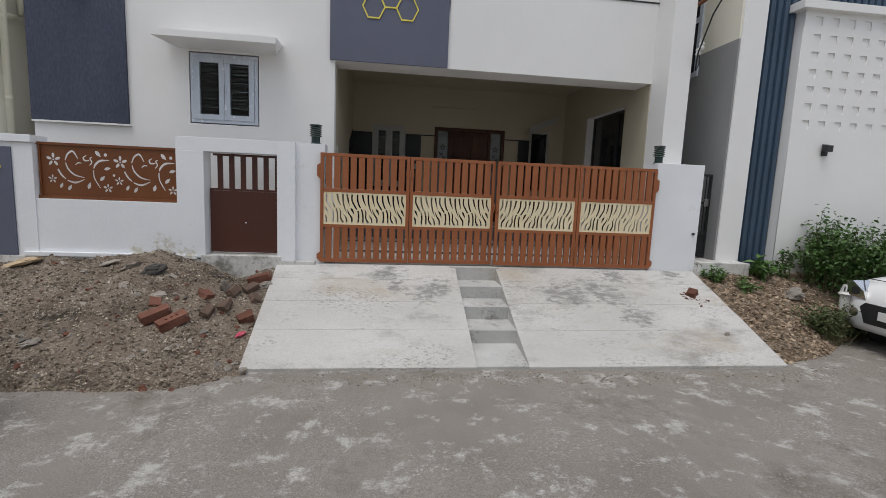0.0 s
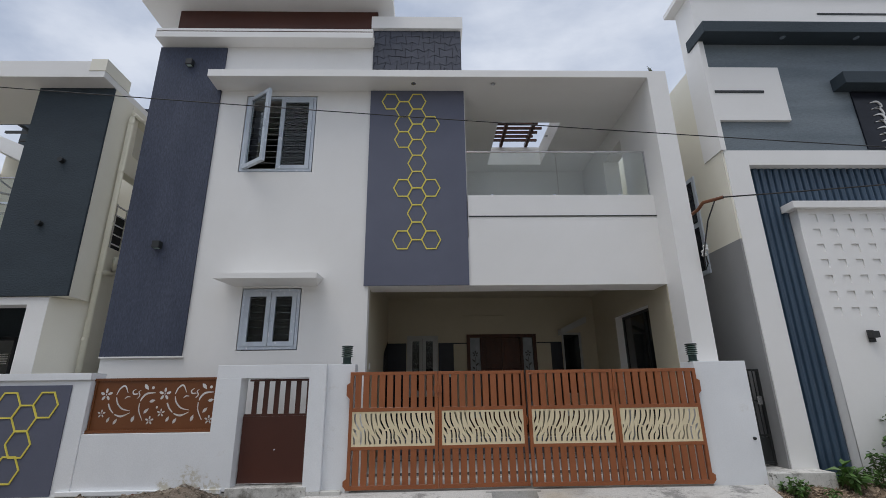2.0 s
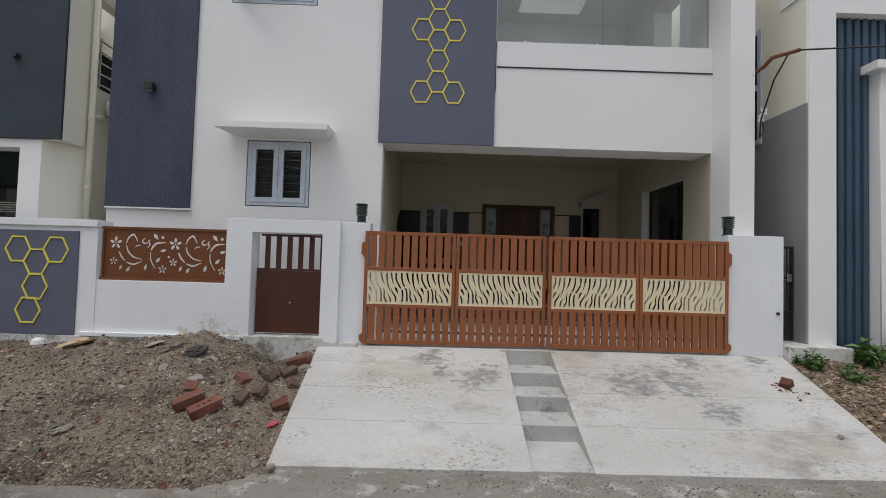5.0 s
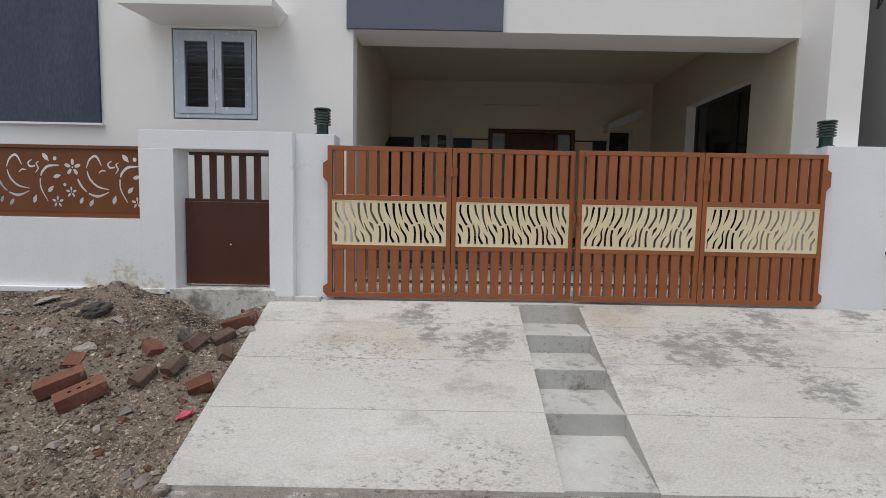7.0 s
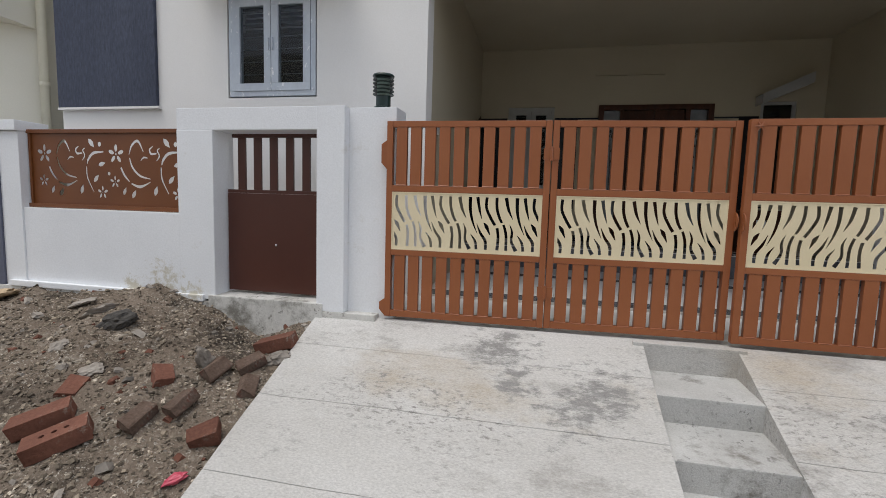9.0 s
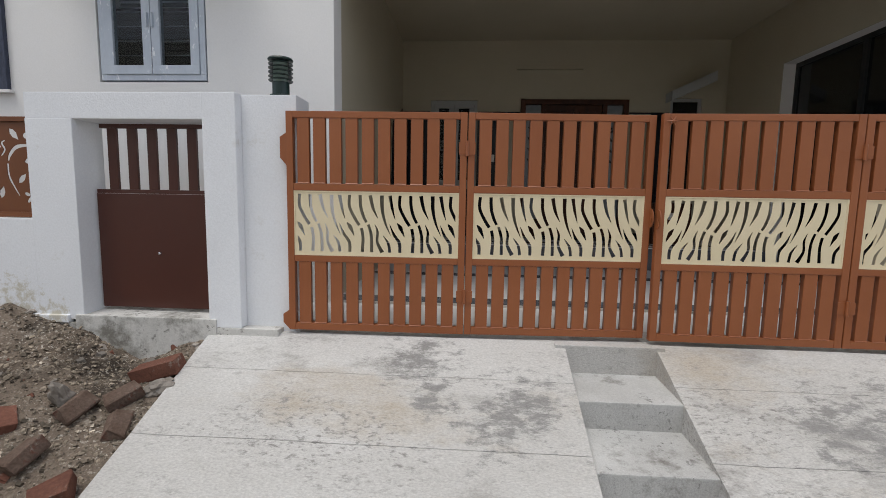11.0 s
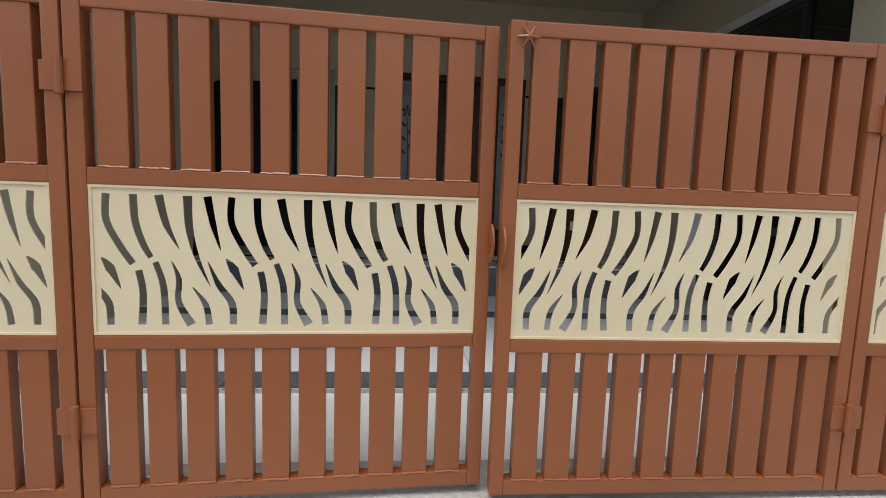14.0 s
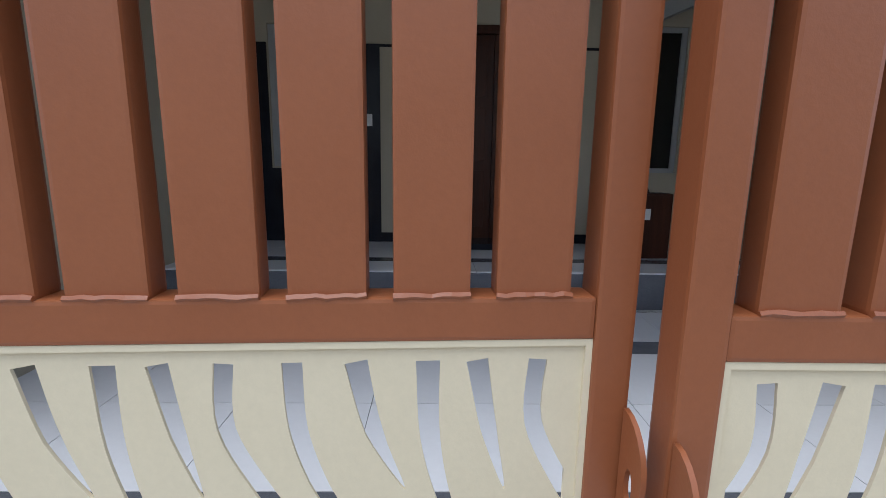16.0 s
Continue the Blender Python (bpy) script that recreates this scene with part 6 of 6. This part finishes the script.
for cy in (0.30, 1.58):
    wheel = part("wheel", on_bike(torus_ring(bmesh.new(), cy, 0.30, 0.225, 0.018, 1.6)), BIKEMAT, bike)
    part("tyre", on_bike(torus_ring(bmesh.new(), cy, 0.30, 0.255, 0.048)), TYRE, wheel, smooth=True)
    for k in range(5):
        a = 2 * math.pi * k / 5
        part("spoke", on_bike(tube(bmesh.new(), [(0, cy, 0.30), (0, cy + 0.215 * math.cos(a), 0.30 + 0.215 * math.sin(a))], 0.016, 6)), BIKEMAT, wheel)
    part("hub", on_bike(tube(bmesh.new(), [(-0.08, cy, 0.30), (0.08, cy, 0.30)], 0.06, 14)), BIKEMAT, wheel)
guard = bmesh.new()
arcs = [[guard.verts.new((x, 0.30 + r * math.cos(a), 0.30 + r * math.sin(a))) for x, r in ((-0.075, 0.33), (-0.05, 0.365), (0.05, 0.365), (0.075, 0.33), (0.045, 0.35), (-0.045, 0.35))] for a in (radians(70 + 10 * k) for k in range(10))]
for a, b in zip(arcs, arcs[1:]):
    for q in range(6):
        guard.faces.new((a[q], a[(q + 1) % 6], b[(q + 1) % 6], b[q]))
guard.faces.new(arcs[0])
guard.faces.new(arcs[-1][::-1])
part("rear_mudguard", on_bike(guard), BIKEMAT, bike, smooth=True)
part("plate_bracket", on_bike(boxes((-0.085, 0.085, -0.035, 0.02, 0.46, 0.72), bevel=0.012)), BLACK, bike)
plate = part("number_plate", on_bike(boxes((-0.11, 0.11, -0.052, -0.042, 0.565, 0.685), bevel=0.004)), PVC, bike, "white number plate with black characters")
for words, z in (("TN63C", 0.634), ("Z4318", 0.580)):
    curve = bpy.data.curves.new("characters", "FONT")
    curve.body, curve.size, curve.align_x, curve.extrude = words, 0.058, "CENTER", 0.0008
    text = bpy.data.objects.new("characters", curve)
    bm = bmesh.new()
    bm.from_mesh(bpy.data.meshes.new_from_object(text))
    bpy.data.objects.remove(text)
    bm.transform(Matrix.Translation((0, -0.0535, z)) @ Matrix.Rotation(radians(90), 4, "X"))
    part("characters", on_bike(bm), BLACK, plate)
part("reflector", on_bike(boxes((0.02, 0.085, -0.046, -0.034, 0.475, 0.505), bevel=0.004)), RED_LENS, bike, "red rear reflector")
part("tail_lamp", on_bike(boxes((-0.07, 0.07, -0.03, 0.06, 0.76, 0.82), bevel=0.02)), RED_LENS, bike, "red tail lamp")
for sgn in (-1, 1):
    part("indicator", on_bike(tube(bmesh.new(), [(sgn * 0.06, 0.03, 0.74), (sgn * 0.13, 0.02, 0.735), (sgn * 0.19, 0.01, 0.73)], 0.018, 8)), BLACK, bike)
    part("fork_leg", on_bike(tube(bmesh.new(), [(sgn * 0.085, 1.58, 0.30), (sgn * 0.085, 1.34, 0.95)], 0.024, 10)), CHROME, bike)
    part("swing_arm", on_bike(tube(bmesh.new(), [(sgn * 0.085, 0.30, 0.30), (sgn * 0.085, 0.78, 0.36)], 0.02, 8)), BIKEMAT, bike)
    part("handlebar", on_bike(tube(bmesh.new(), [(0, 1.30, 1.0), (sgn * 0.16, 1.28, 1.04), (sgn * 0.36, 1.16, 1.03)], 0.014, 8)), BLACK, bike)
seat = boxes((-0.12, 0.12, 0.04, 0.86, 0.78, 0.86), bevel=0.03)
part("seat", on_bike(seat), TYRE, bike, "black padded seat", smooth=True)
part("fuel_tank", on_bike(boxes((-0.14, 0.14, 0.84, 1.26, 0.72, 0.96), bevel=0.07)), BIKEMAT, bike, smooth=True)
part("engine", on_bike(boxes((-0.13, 0.13, 0.70, 1.14, 0.26, 0.62), bevel=0.05)), BLACK, bike)
part("tail_panel", on_bike(boxes((-0.10, 0.10, 0.02, 0.76, 0.64, 0.79), bevel=0.03)), BIKEMAT, bike)
part("headlamp", on_bike(tube(bmesh.new(), [(0, 1.36, 0.90), (0, 1.46, 0.89)], 0.09, 16)), CHROME, bike)
part("side_stand", on_bike(tube(bmesh.new(), [(-0.10, 0.80, 0.30), (-0.20, 0.74, 0.035)], 0.012, 6)), BLACK, bike)
part("exhaust", on_bike(tube(bmesh.new(), [(0.13, 0.95, 0.30), (0.14, 0.60, 0.26), (0.15, 0.12, 0.34)], 0.04, 10)), CHROME, bike)
